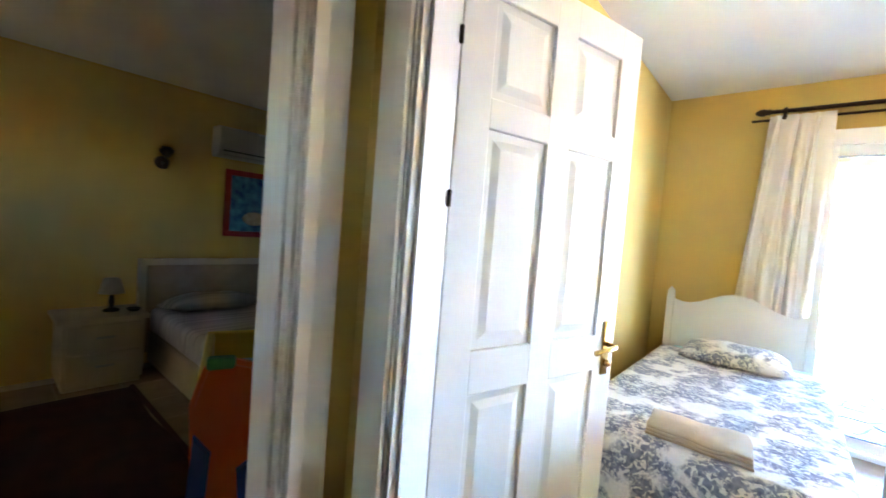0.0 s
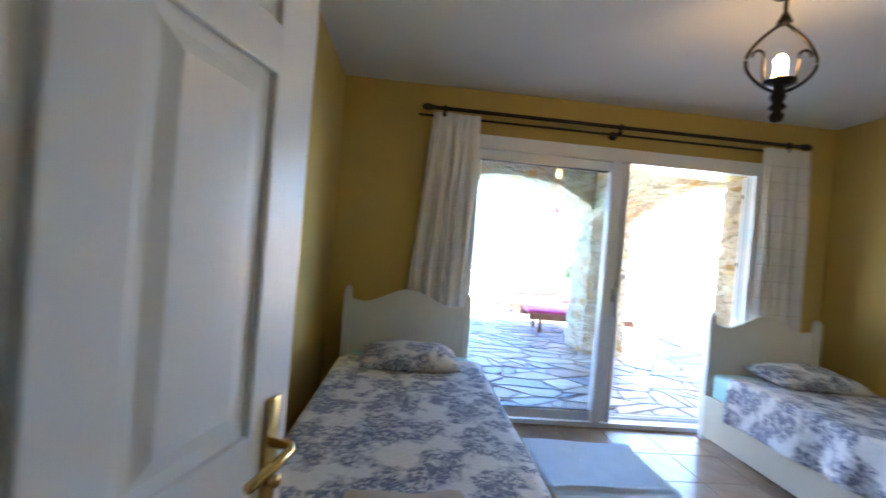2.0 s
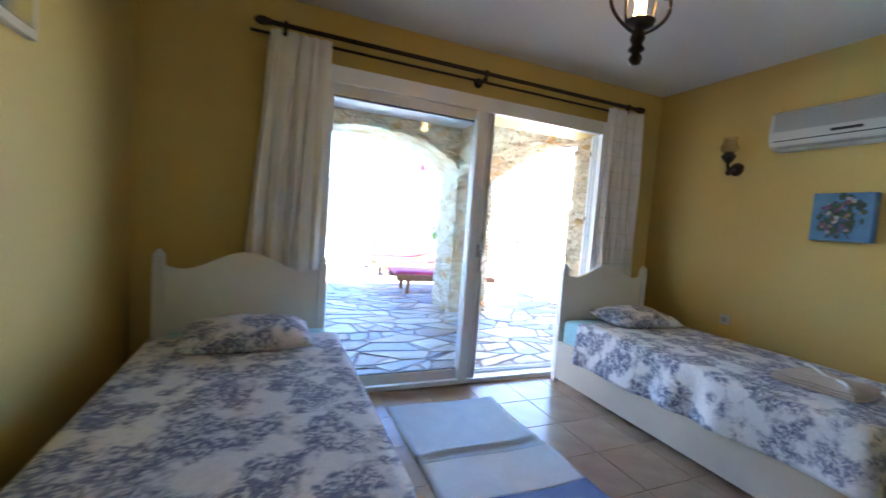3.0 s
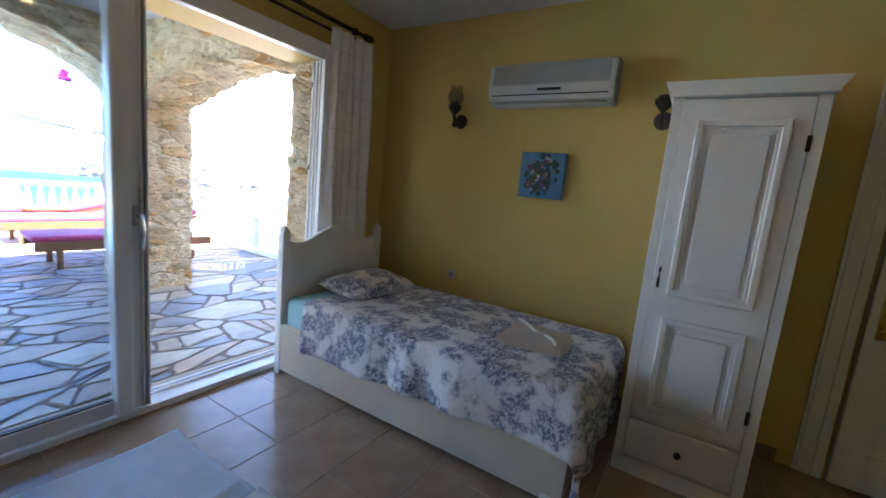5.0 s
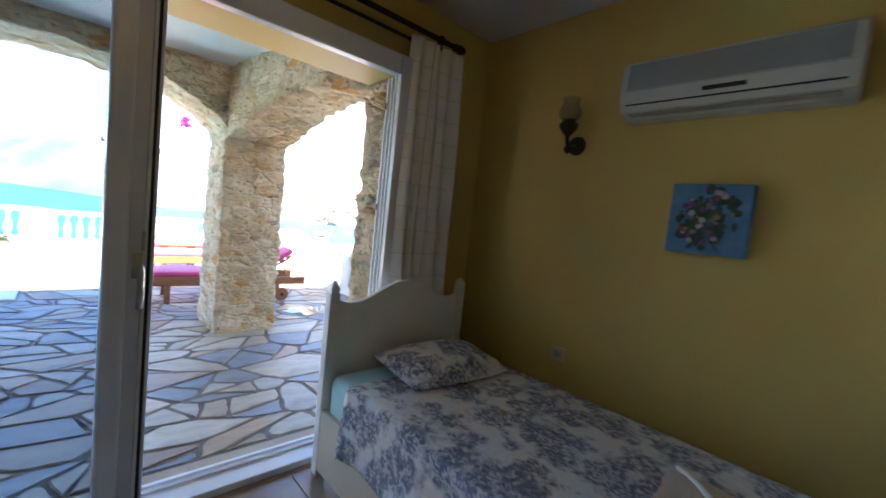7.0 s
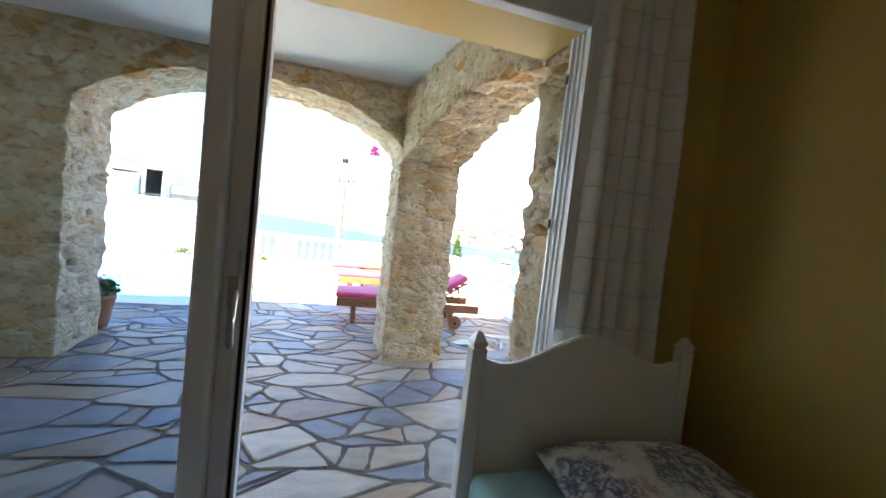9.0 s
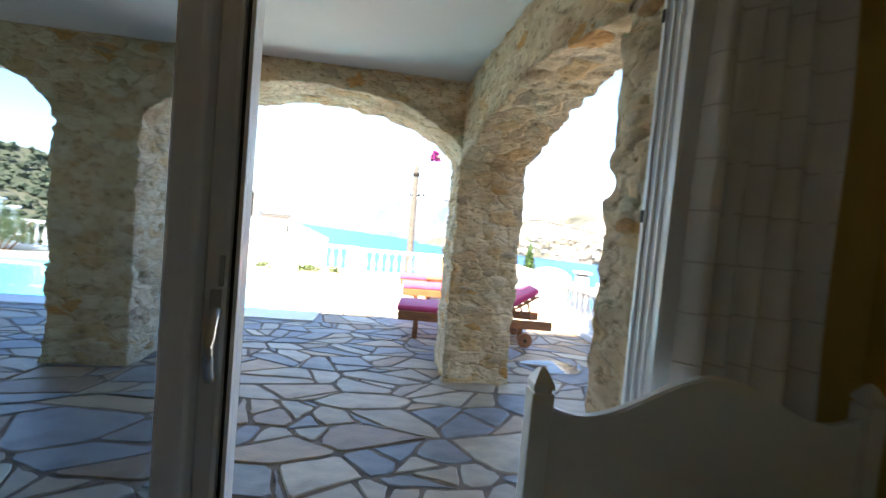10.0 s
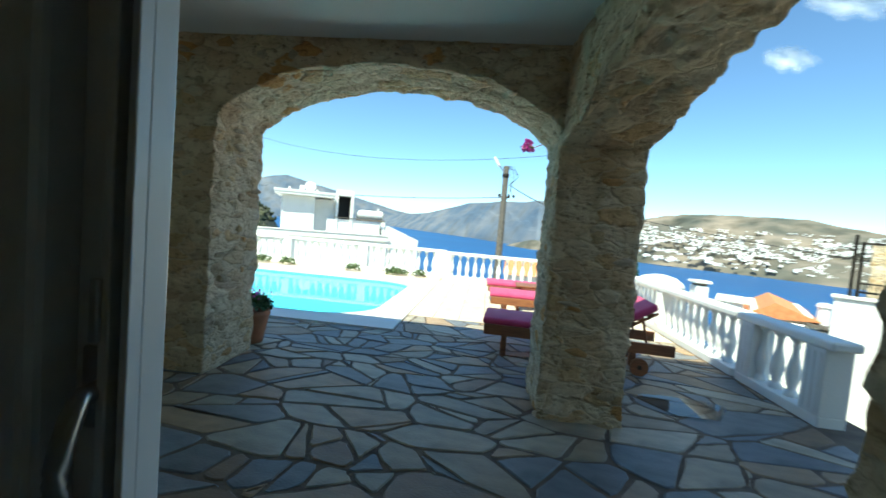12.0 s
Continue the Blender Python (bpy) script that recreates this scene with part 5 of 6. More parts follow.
# ---------------------------------------------------------------- loungers
def lounger(at, turn, raise_deg, label):
    """A teak sun lounger with wheels, slats, a raised back and a cushion; the foot is at x 0."""
    s = thing("sun_lounger", label, "sun lounger", at, turn, "poolside loungers")
    for y in (-0.29, 0.29):
        part("side_rail", box(0, 1.90, y - 0.018, y + 0.018, 0.22, 0.322, 0.006), TEAK, s)
    for x in (0.22, 1.52):
        for y in (-0.25, 0.25):
            part("leg", box(x - 0.03, x + 0.03, y - 0.025, y + 0.025, 0.0 if x < 1 else 0.08, 0.24, 0.005), TEAK, s)
    for y in (-0.30, 0.30):
        wh = part("wheel", lathe([(0.02, -0.02), (0.085, -0.02), (0.09, 0), (0.085, 0.02), (0.02, 0.02)], 22, at=(1.58, y, 0.09), m=Matrix.Rotation(radians(90), 4, "X")), TEAK, s, "round wooden wheel")
        part("hub", lathe([(0.022, -0.026), (0.022, 0.026)], 12, at=(1.58, y, 0.09), m=Matrix.Rotation(radians(90), 4, "X")), IRON, wh)
    part("axle", tube([(1.58, -0.29, 0.09), (1.58, 0.29, 0.09)], 0.012), IRON, s)
    for i in range(13):
        part("slat", box(0.02 + i * 0.092, 0.085 + i * 0.092, -0.272, 0.272, 0.296, 0.312, 0.003), TEAK, s)
    back = Matrix.Translation((1.20, 0, 0.315)) @ Matrix.Rotation(radians(-raise_deg), 4, "Y")
    bm = None
    for i in range(6):
        bm = box(0.02 + i * 0.095, 0.085 + i * 0.095, -0.26, 0.26, -0.01, 0.008, 0.003, bm)
    box(0, 0.60, -0.265, -0.235, -0.03, -0.008, 0.003, bm)
    box(0, 0.60, 0.235, 0.265, -0.03, -0.008, 0.003, bm)
    bm.transform(back)
    part("backrest", bm, TEAK, s)
    if raise_deg > 5:
        top = back @ Vector((0.45, 0, -0.03))
        for y in (-0.22, 0.22):
            part("strut", tube([(top.x, y, top.z), (1.66, y, 0.28)], 0.012), TEAK, s)
    bm = box(-0.02, 1.20, -0.285, 0.285, 0.313, 0.385, 0.03, segments=3)
    part("seat_cushion", bm, CUSHION, s, "crimson cushion", True)
    bm = box(0.01, 0.62, -0.285, 0.285, 0.010, 0.082, 0.03, segments=3)
    bm.transform(back)
    part("back_cushion", bm, CUSHION, s, "crimson back cushion", True)
    for y in (-0.2, -0.1, 0.0, 0.1, 0.2):
        bm = lathe([(0.011, 0), (0.009, 0.004), (0, 0.005)], 8, at=(0.585, y, 0.0085), m=Matrix.Rotation(radians(180), 4, "X"))
        bm.transform(back)
        part("button", bm, RENDERW, s, "white fixing button")
    s.scale = (0.94, 1, 1)
    return s


lounger((2.04, 7.82, -0.03), -4, 31, "teak sun lounger with crimson cushion in the shade line")
lounger((2.10, 9.55, -0.03), 0, 12, "teak sun lounger with faded crimson cushion in the sun")
lounger((2.05, 10.7, -0.03), 2, 12, "teak sun lounger with crimson cushion in the sun")
st = thing("side_table", "small orange teak table between the loungers", "table", (2.75, 10.13, -0.03))
part("top", box(-0.25, 0.25, -0.22, 0.22, 0.40, 0.43, 0.008), TEAK, st)
for x in (-0.2, 0.2):
    for y in (-0.17, 0.17):
        part("leg", box(x - 0.025, x + 0.025, y - 0.025, y + 0.025, 0, 0.40, 0.004), TEAK, st)

# flower pot by the arcade
pot = thing("flower_pot", "terracotta pot with a geranium beside the stone pier", "plant pot", (-0.17, 7.08, -0.02))
part("pot", lathe([(0.085, 0), (0.10, 0.06), (0.135, 0.25), (0.145, 0.27), (0.145, 0.31), (0.13, 0.31), (0.12, 0.27), (0.0, 0.26)], 24), TERRA, pot, "", True)


def leaves(n, spread, size, seed, flat=0.5, base=0.0):
    """Many small folded leaves scattered through a loose, uneven mass."""
    r = random.Random(seed)
    bm = bmesh.new()
    for i in range(n):
        a, b = r.uniform(0, 6.283), r.uniform(-0.3, 1.0)
        k = r.random() ** 0.45 * (0.75 + 0.35 * noise.noise(Vector((math.cos(a) * 1.7, math.sin(a) * 1.7, b * 2 + seed))))
        c = Vector((spread[0] * k * math.cos(a) * math.sqrt(max(0.05, 1 - b * b)), spread[1] * k * math.sin(a) * math.sqrt(max(0.05, 1 - b * b)), base + spread[2] * k * b))
        m = Matrix.Translation(c) @ Euler((r.uniform(-1.2, 1.2), r.uniform(-1.2, 1.2), r.uniform(0, 6.3))).to_matrix().to_4x4()
        s = size * r.uniform(0.6, 1.3)
        v = [bm.verts.new(m @ Vector(p)) for p in ((0, -s, 0), (s * flat, 0, s * 0.18), (0, s, 0), (-s * flat, 0, s * 0.18))]
        bm.faces.new((v[0], v[1], v[2]))
        bm.faces.new((v[0], v[2], v[3]))
    return bm


part("foliage", leaves(420, (0.20, 0.20, 0.13), 0.03, 3, 0.8, 0.36), LEAF, pot, "green geranium leaves")
part("blossom", leaves(50, (0.20, 0.20, 0.15), 0.015, 8, 0.9, 0.42), PETAL, pot, "small pink flowers")

# bougainvillea sprig hanging from above the arch
bg = thing("bougainvillea_sprig", "magenta bougainvillea sprig hanging outside the arch", "flower", (2.277, 7.35, 2.015))
part("blossom", leaves(90, (0.07, 0.06, 0.11), 0.022, 5, 0.9), PETAL, bg)
part("stem", tube([(0.02, 0, 0.0), (0.10, -0.03, 0.03), (0.24, -0.20, 0.08), (0.36, -0.58, 0.16)], 0.004, 6), TEAK, bg)
part("foliage", leaves(26, (0.14, 0.06, 0.06), 0.016, 6, 0.7), LEAF, bg)

# creeping plants behind the pool and a shrub bed
for i, (x, n, k) in enumerate(((-4.9, 240, 0.35), (-3.6, 260, 0.45), (-2.9, 160, 0.3), (-1.2, 120, 0.28), (-0.15, 320, 0.40), (0.45, 120, 0.22))):
    h = thing("creeping_plant", "low green creeper at the foot of the balustrade", "plant", (x, 12.95, -0.02), group="creepers behind the pool")
    part("foliage", leaves(n, (k, 0.16, 0.16), 0.035, 20 + i, 0.7, 0.06), SHRUB, h)
    part("stems", tube([(-k * 0.6, 0, 0.01), (0, 0.03, 0.05), (k * 0.6, 0, 0.02)], 0.008, 6), TEAK, h)
sh = thing("rosemary_shrub", "large grey-green shrub behind the pool", "shrub", (-6.9, 12.75, -0.02))
part("foliage", leaves(3200, (1.15, 0.42, 0.85), 0.05, 41, 0.22, 0.35), SHRUB, sh)
bm = None
for i in range(9):
    bm = tube([(0.1 * (i - 4), 0, 0), (0.16 * (i - 4), 0.03 * (i % 3), 0.35), (0.2 * (i - 4), 0.05 * (i % 3 - 1), 0.7)], 0.018, 6, bm, 0.4)
part("branches", bm, TEAK, sh)

# puddle by the balustrade
bm = bmesh.new()
bm.faces.new([bm.verts.new((3.62 + (0.30 + 0.07 * math.sin(3 * a)) * math.cos(a), 6.75 + (0.24 + 0.05 * math.cos(2 * a)) * math.sin(a), -0.0145)) for a in [i * 2 * math.pi / 28 for i in range(28)]])
structure("water_puddle", bm, glass_material("puddle_water", (0.55, 0.55, 0.55)), "shallow puddle on the paving", "water")


# ---------------------------------------------------------------- neighbours and distance
EX, EY, EZ = 1.98, 3.43, 1.226


def far(az, el, d):
    """A place seen from the terrace door at a bearing east of north, an elevation and a distance."""
    return Vector((EX + d * math.sin(radians(az)), EY + d * math.cos(radians(az)), EZ + d * math.tan(radians(el))))


SEA_Z = -26.0
structure("water_sea", box(-4500, 4500, 40, 4800, SEA_Z - 1, SEA_Z), SEA, "deep blue sea bay below the terrace", "sea")


def ridge(name, label, m, azs, tops, bottoms, depth, seed, rows=16, cols=150, lump=0.10):
    """A range of hills: it rises from the shore at its foot to a skyline."""
    bm = bmesh.new()
    g = []
    for i in range(cols + 1):
        az = azs[0] + (azs[-1] - azs[0]) * i / cols
        top, low = np.interp(az, azs, tops), np.interp(az, azs, bottoms)
        d0 = min(4300.0, (EZ - SEA_Z) / math.tan(radians(max(0.25, -low))))
        col = []
        for j in range(rows + 1):
            v = j / rows
            el = low + (top - low) * (v ** 0.75)
            d = d0 * (1 + depth * v)
            p = far(az, el, d)
            k = noise.noise(Vector((az * 0.35, v * 3, seed))) + 0.5 * noise.noise(Vector((az * 1.1, v * 7, seed + 3)))
            p.z += k * lump * (top - low) * d * 0.0175 * (0.25 if j == rows else math.sin(math.pi * v))
            col.append(bm.verts.new(p))
        g.append(col)
    for a, b in zip(g, g[1:]):
        for j in range(rows):
            bm.faces.new((a[j], b[j], b[j + 1], a[j + 1]))
    return structure(name, bm, m, label, "hills")


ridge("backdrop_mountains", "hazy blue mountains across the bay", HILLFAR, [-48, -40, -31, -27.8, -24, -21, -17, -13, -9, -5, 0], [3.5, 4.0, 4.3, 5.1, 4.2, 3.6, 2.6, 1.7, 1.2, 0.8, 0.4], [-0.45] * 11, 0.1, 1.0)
ridge("backdrop_headland", "scrub-covered headland across the bay, tinted with haze blue", HILLFAR, [-16, -13, -8.5, -3, 2.4, 6.6, 12, 16, 19], [0.2, 1.2, 1.8, 3.6, 4.2, 4.6, 4.0, 2.4, 0.2], [-0.5, -0.6, -0.9, -1.2, -1.6, -2.0, -2.1, -2.2, -2.3], 0.25, 5.0)
ridge("backdrop_town_hill", "dry hillside with a white village above the bay", HILLMID, [12, 15, 21.7, 27.2, 35.5, 38.5, 44, 50, 56], [-1.9, 1.6, 3.6, 4.1, 3.9, 3.2, 2.4, 2.0, 1.5], [-2.15, -2.3, -2.5, -2.6, -2.7, -2.75, -2.75, -2.75, -2.75], 0.45, 9.0)
ridge("backdrop_islet", "low tawny headland at the water", HILLMID, [2.6, 3.8, 6, 9, 14], [-1.88, -1.45, -0.8, -0.7, -1.3], [-1.9, -1.95, -2.1, -2.2, -2.25], 0.06, 12.0)

# wooded hill close by
bm = bmesh.new()
g = []
for i in range(61):
    az = -75 + 47 * i / 60
    top = np.interp(az, [-75, -55, -44, -39, -33, -30, -28], [9, 7.0, 5.2, 4.4, 2.2, 0.6, -2.5])
    g.append([bm.verts.new(far(az, -9 + (top + 9) * (j / 14) ** 0.8 + 0.25 * noise.noise(Vector((az * 0.7, j * 0.5, 3))), 70 + 70 * j / 14)) for j in range(15)])
for a, b in zip(g, g[1:]):
    for j in range(14):
        bm.faces.new((a[j], b[j], b[j + 1], a[j + 1]))
structure("backdrop_wooded_hill", bm, HILLNEAR, "steep hillside covered with low trees", "hills")
rng = random.Random(11)
bm = bmesh.new()
for i in range(900):
    az, v = rng.uniform(-70, -29), rng.random() ** 0.6
    top = np.interp(az, [-75, -55, -44, -39, -33, -30, -28], [9, 7.0, 5.2, 4.4, 2.2, 0.6, -2.5])
    p = far(az, -9 + (top + 9) * v ** 0.8, 70 + 70 * v)
    for k in range(3):
        q = p + Vector((rng.uniform(-1.2, 1.2), rng.uniform(-1.2, 1.2), rng.uniform(-0.2, 0.8)))
        add = Matrix.Translation(q) @ Euler((rng.random() * 3, rng.random() * 3, 0)).to_matrix().to_4x4() @ Matrix.Diagonal((rng.uniform(0.5, 1.1), rng.uniform(0.5, 1.1), rng.uniform(0.4, 0.9), 1))
        vs = [bm.verts.new(add @ Vector(c)) for c in ((1, 0, 0), (-1, 0, 0), (0, 1, 0), (0, -1, 0), (0, 0, 1), (0, 0, -1))]
        for a, b, c in ((0, 2, 4), (2, 1, 4), (1, 3, 4), (3, 0, 4), (2, 0, 5), (1, 2, 5), (3, 1, 5), (0, 3, 5)):
            bm.faces.new((vs[a], vs[b], vs[c]))
tagged(part("hillside_trees", bm, material("hillside_tree_leaves", (0.03, 0.042, 0.018), (0.07, 0.075, 0.04), 0.5, 0.8, bump=0.1, vary=0.35, island=True)), "low dark trees on the near hillside", "trees", kind="stuff")

# village on the far hillside
bm = bmesh.new()
for i in range(5200):
    az = rng.uniform(16, 47)
    el = -1.9 + 4.3 * rng.random() ** 1.25
    band_el = 0.75 + 0.5 * math.sin(az * 0.35)
    if noise.noise(Vector((az * 0.8, el * 2.2, 2))) + 0.35 * math.exp(-((el - band_el) / 0.9) ** 2) < 0.10:
        continue
    v = ((el + 2.6) / 6.6) ** (1 / 0.75)
    d = 590 * (1 + 0.45 * v)
    p = far(az, el, d - 14)
    wd, h = rng.uniform(0.5, 1.3), rng.uniform(0.35, 0.7)
    turn = Matrix.Rotation(rng.uniform(-0.5, 0.5) - radians(az), 4, "Z")
    house_bm = box(-wd, wd, -3, 3, -h, h)
    house_bm.transform(Matrix.Translation(p) @ turn)
    bm = join(bm, house_bm)
tagged(part("village_houses", bm, TOWNW), "small white houses scattered over the far hillside", "houses", kind="stuff")


def house(name, label, at, turn, parts_list):
    h = thing(name, label, "house", at, turn, "neighbouring houses")
    for nm, dims, m, bv in parts_list:
        part(nm, box(*dims, bevel=bv), m, h)
    return h


# white flat-roofed neighbour with a rooftop tank
c = far(-24.5, 0, 27)
nh = house("neighbour_house", "white flat-roofed house with rooftop tank below the terrace", (c.x, c.y, -6.0), 24, [
    ("wall", (-1.74, 0.22, 0, 3.2, 4.5, 8.42), RENDERW, 0.02),
    ("recessed_wall", (0.215, 1.46, 0.9, 3.2, 4.5, 8.36), RENDERW, 0.02),
    ("roof", (-2.15, 1.36, -0.5, 3.5, 8.42, 8.70), RENDERW, 0.03),
    ("roof_edge", (-2.19, 1.40, -0.54, -0.505, 8.60, 8.74), RENDERW, 0.01),
    ("lower_wall", (-4.5, 4.9, -0.2, 8, 0, 5.9), RENDERW, 0.02),
    ("parapet", (-4.6, 4.95, -0.35, -0.205, 5.9, 6.25), RENDERW, 0.02),
    ("coping", (-4.65, 5.0, -0.40, -0.16, 6.25, 6.32), RENDERW, 0.01),
    ("stair_head", (1.55, 2.62, 0.05, 1.8, 8.66, 9.04), RENDERW, 0.02),
    ("stair_pier", (2.44, 2.62, 0.05, 0.35, 6.2, 8.66), RENDERW, 0.01),
    ("stair_pier", (1.50, 1.66, 0.05, 1.8, 6.2, 8.66), RENDERW, 0.01),
    # back wall coloured black, for the shade inside the stair opening
    ("stair_dark_back", (1.66, 2.62, 1.5, 1.8, 6.2, 8.66), BLACK, 0.0),
    ("stair_wall", (2.50, 2.62, 0.352, 1.5, 6.2, 8.66), CONCRETE, 0.0),
    ("chimney", (-0.75, -0.50, 0.6, 0.9, 8.70, 9.12), RENDERW, 0.02),
    ("vent", (-1.45, -1.30, 0.6, 0.75, 8.70, 8.95), RENDERW, 0.02),
    ("vent", (0.25, 0.36, 0.6, 0.75, 8.70, 8.92), RENDERW, 0.02),
    ("handrail", (1.45, 4.6, 0.0, 0.05, 7.24, 7.29), CONCRETE, 0.0),
    ("tank_stand", (2.9, 4.75, 0.3, 0.9, 7.16, 7.30), CONCRETE, 0.01),
    ("tank_pier", (4.5, 4.8, 0.25, 0.9, 5.9, 7.16), RENDERW, 0.01),
    ("flue", (4.42, 4.52, -0.1, 0.0, 5.95, 6.75), BLACK, 0.01),
])
bm = slab([(1.0, 5.9), (4.45, 5.9), (4.45, 7.05), (1.0, 7.20)], 3.0, "y", 0.02)
bm.transform(Matrix.Translation((0, 0.12, 0)))
part("roof_terrace", bm, RENDERW, nh)
part("dish", lathe([(0.02, 0.0), (0.20, 0.04), (0.34, 0.12), (0.33, 0.13), (0.02, 0.03)], 20, at=(-0.12, 0.7, 9.05), m=Matrix.Rotation(radians(70), 4, "X")), RENDERW, nh, "white satellite dish", True)
part("dish_mast", tube([(-0.12, 0.7, 8.68), (-0.12, 0.7, 9.05)], 0.03), CONCRETE, nh)
tk = part("water_tank", lathe([(0.20, 0), (0.27, 0.04), (0.28, 0.12), (0.28, 1.66), (0.27, 1.74), (0.20, 1.78)], 20, at=(2.88, 0.6, 7.60), m=Matrix.Rotation(radians(90), 4, "Y")), RENDERW, nh, "white cylindrical solar tank", True)
part("tank_end", lathe([(0.285, 0), (0.285, 0.03)], 20, at=(4.60, 0.6, 7.60), m=Matrix.Rotation(radians(90), 4, "Y")), CONCRETE, tk)
part("tank_pipe", tube([(4.3, 0.6, 7.86), (4.3, 0.6, 8.05)], 0.05), RENDERW, tk)
bm = slab([(4.85, 6.90), (5.05, 6.93), (7.1, 6.12), (7.1, 4.0), (4.85, 4.0)], 4.0, "y", 0.02)
part("sloping_roof", bm, RENDERW, nh)

# orange-roofed house below the far balustrade
c = far(6.2, 0, 30)
oh = thing("tiled_house", "house with a pale orange tiled roof down the slope", "house", (c.x, c.y, -8.0), -5, "neighbouring houses")
part("wall", box(-1.7, 2.6, 0.3, 4, 0, 6.2, 0.02), RENDERW, oh)
bm = slab([(0.0, 6.15), (4.3, 6.15), (2.2, 7.05)], 4.2, "x", 0.01)
bm.transform(Matrix.Translation((-1.9, 0, 0)))
part("roof", bm, ROOFT, oh, "orange tiled roof")
part("ridge_cap", box(-1.95, 2.35, 2.12, 2.28, 7.02, 7.10, 0.02), ROOFT, oh)

# houses to the east, below the balustrade
c = far(34.4, 0, 18)
eh = thing("tiled_house", "house with an orange tiled roof below the balustrade", "house", (c.x, c.y, -6.0), -30, "neighbouring houses")
part("wall", box(-0.9, 0.75, 0, 4, 0, 5.30, 0.02), RENDERW, eh)
bm = slab([(-1.15, 4.98), (0.95, 5.15), (-0.25, 5.60)], 4.6, "y", 0.01)
bm.transform(Matrix.Translation((0, -0.3, 0)))
part("roof", bm, ROOFT, eh, "orange tiled roof")
part("chimney", lathe([(0.17, 4.8), (0.17, 5.62), (0.22, 5.64), (0.20, 5.74), (0.05, 5.78)], 12, at=(1.02, 0.2, 0)), RENDERW, eh, "white chimney pot")
part("flat_roof", box(-1.95, -0.95, -0.2, 1.6, 5.40, 5.50, 0.01), RENDERW, eh, "white flat slab roof")
part("side_wall", box(-1.85, -1.1, -0.1, 1.5, 0, 5.40, 0.01), RENDERW, eh)
bm = slab([(0.55, 5.12), (1.7, 4.98), (1.7, 4.90), (0.55, 5.02)], 2.2, "y", 0.01)
bm.transform(Matrix.Translation((0, -0.4, 0)))
part("lean_to_roof", bm, CONCRETE, eh, "grey lean-to roof")
part("annex_wall", box(0.76, 1.65, -0.2, 1.6, 0, 4.88, 0.01), RENDERW, eh)
part("eaves", box(-1.15, 0.95, -0.28, -0.2, 4.93, 5.01, 0.01), RENDERW, eh)
c = far(26.5, -4.6, 14)
ch = thing("chimney_stack", "white chimney with a louvred cap beyond the balustrade", "chimney", (c.x, c.y, c.z - 4.5))
part("shaft", box(-0.18, 0.18, -0.18, 0.18, 0, 4.55, 0.02), RENDERW, ch)
part("cap", box(-0.24, 0.24, -0.24, 0.24, 4.62, 4.70, 0.02), RENDERW, ch)
part("louvre", box(-0.14, 0.14, -0.14, 0.14, 4.5, 4.66), CONCRETE, ch)
c = far(22.2, -5.2, 15)
dm = thing("domed_roof", "small white domed roof beyond the balustrade", "roof", (c.x, c.y, c.z - 4))
part("drum", lathe([(0.75, 0), (0.75, 4.0)], 24), RENDERW, dm)
part("dome", lathe([(0.78, 4.0), (0.72, 4.15), (0.5, 4.32), (0.2, 4.4), (0, 4.41)], 24), RENDERW, dm, "", True)
# white wall with a screened stone terrace
c = far(38.3, 0, 11.5)
sw = thing("garden_wall", "white wall with a metal screen before a stone wall", "wall", (c.x, c.y, -3), -40, "neighbouring houses")
part("wall", box(-0.05, 6, 0, 0.25, 0, 3.46, 0.02), RENDERW, sw)
part("coping", box(-0.09, 6.05, -0.05, 0.30, 3.46, 3.52, 0.01), RENDERW, sw)
for x, z in ((0.17, 4.76), (0.27, 4.62), (1.9, 4.62), (3.6, 4.62)):
    part("post", box(x - 0.03, x + 0.03, 0.09, 0.15, 3.52, z, 0.004), IRON, sw)
part("screen_rail", box(0.30, 6, 0.10, 0.14, 4.57, 4.61, 0.004), IRON, sw)
part("screen_rail", box(0.30, 6, 0.10, 0.14, 3.60, 3.64, 0.004), IRON, sw)
part("screen_rail", box(0.30, 6, 0.10, 0.14, 3.78, 3.81, 0.004), IRON, sw)
for i in range(18):
    part("baluster", tube([(0.36 + 0.09 * i, 0.12, 3.62), (0.36 + 0.09 * i, 0.12, 3.80)], 0.008, 6), IRON, sw)
bm = bmesh.new()
block(bm, 0.42, 6.0, 1.2, 1.5, 2.6, 4.62, 0.05, "SWT")
bmesh.ops.recalc_face_normals(bm, faces=bm.faces[:])
part("stone_back", bm, RUBBLE, sw, "tawny stone wall behind the screen", True)

# white houses on the near hillside
for i, (az, el, w2, h2) in enumerate(((-43.6, -1.0, 2.2, 1.6), (-41.8, -1.3, 1.5, 1.1), (-45.5, -0.6, 2.0, 1.5))):
    c = far(az, el, 66)
    hh = thing("hillside_house", "small white flat-roofed house on the wooded hillside", "house", (c.x, c.y, c.z - 1.2), 30 + 8 * i, "houses on the hillside")
    part("wall", box(-w2, w2, -1.5, 1.5, -3.0, h2, 0.02), RENDERW, hh)
    part("roof", box(-w2 - 0.3, w2 + 0.3, -1.8, 1.8, h2, h2 + 0.2, 0.02), RENDERW, hh)
    for k in (-0.5, 0.5):
        part("window", box(k * w2 - 0.35, k * w2 + 0.35, -1.53, -1.49, 0.1, 0.9), BLACK, hh, "dark window")

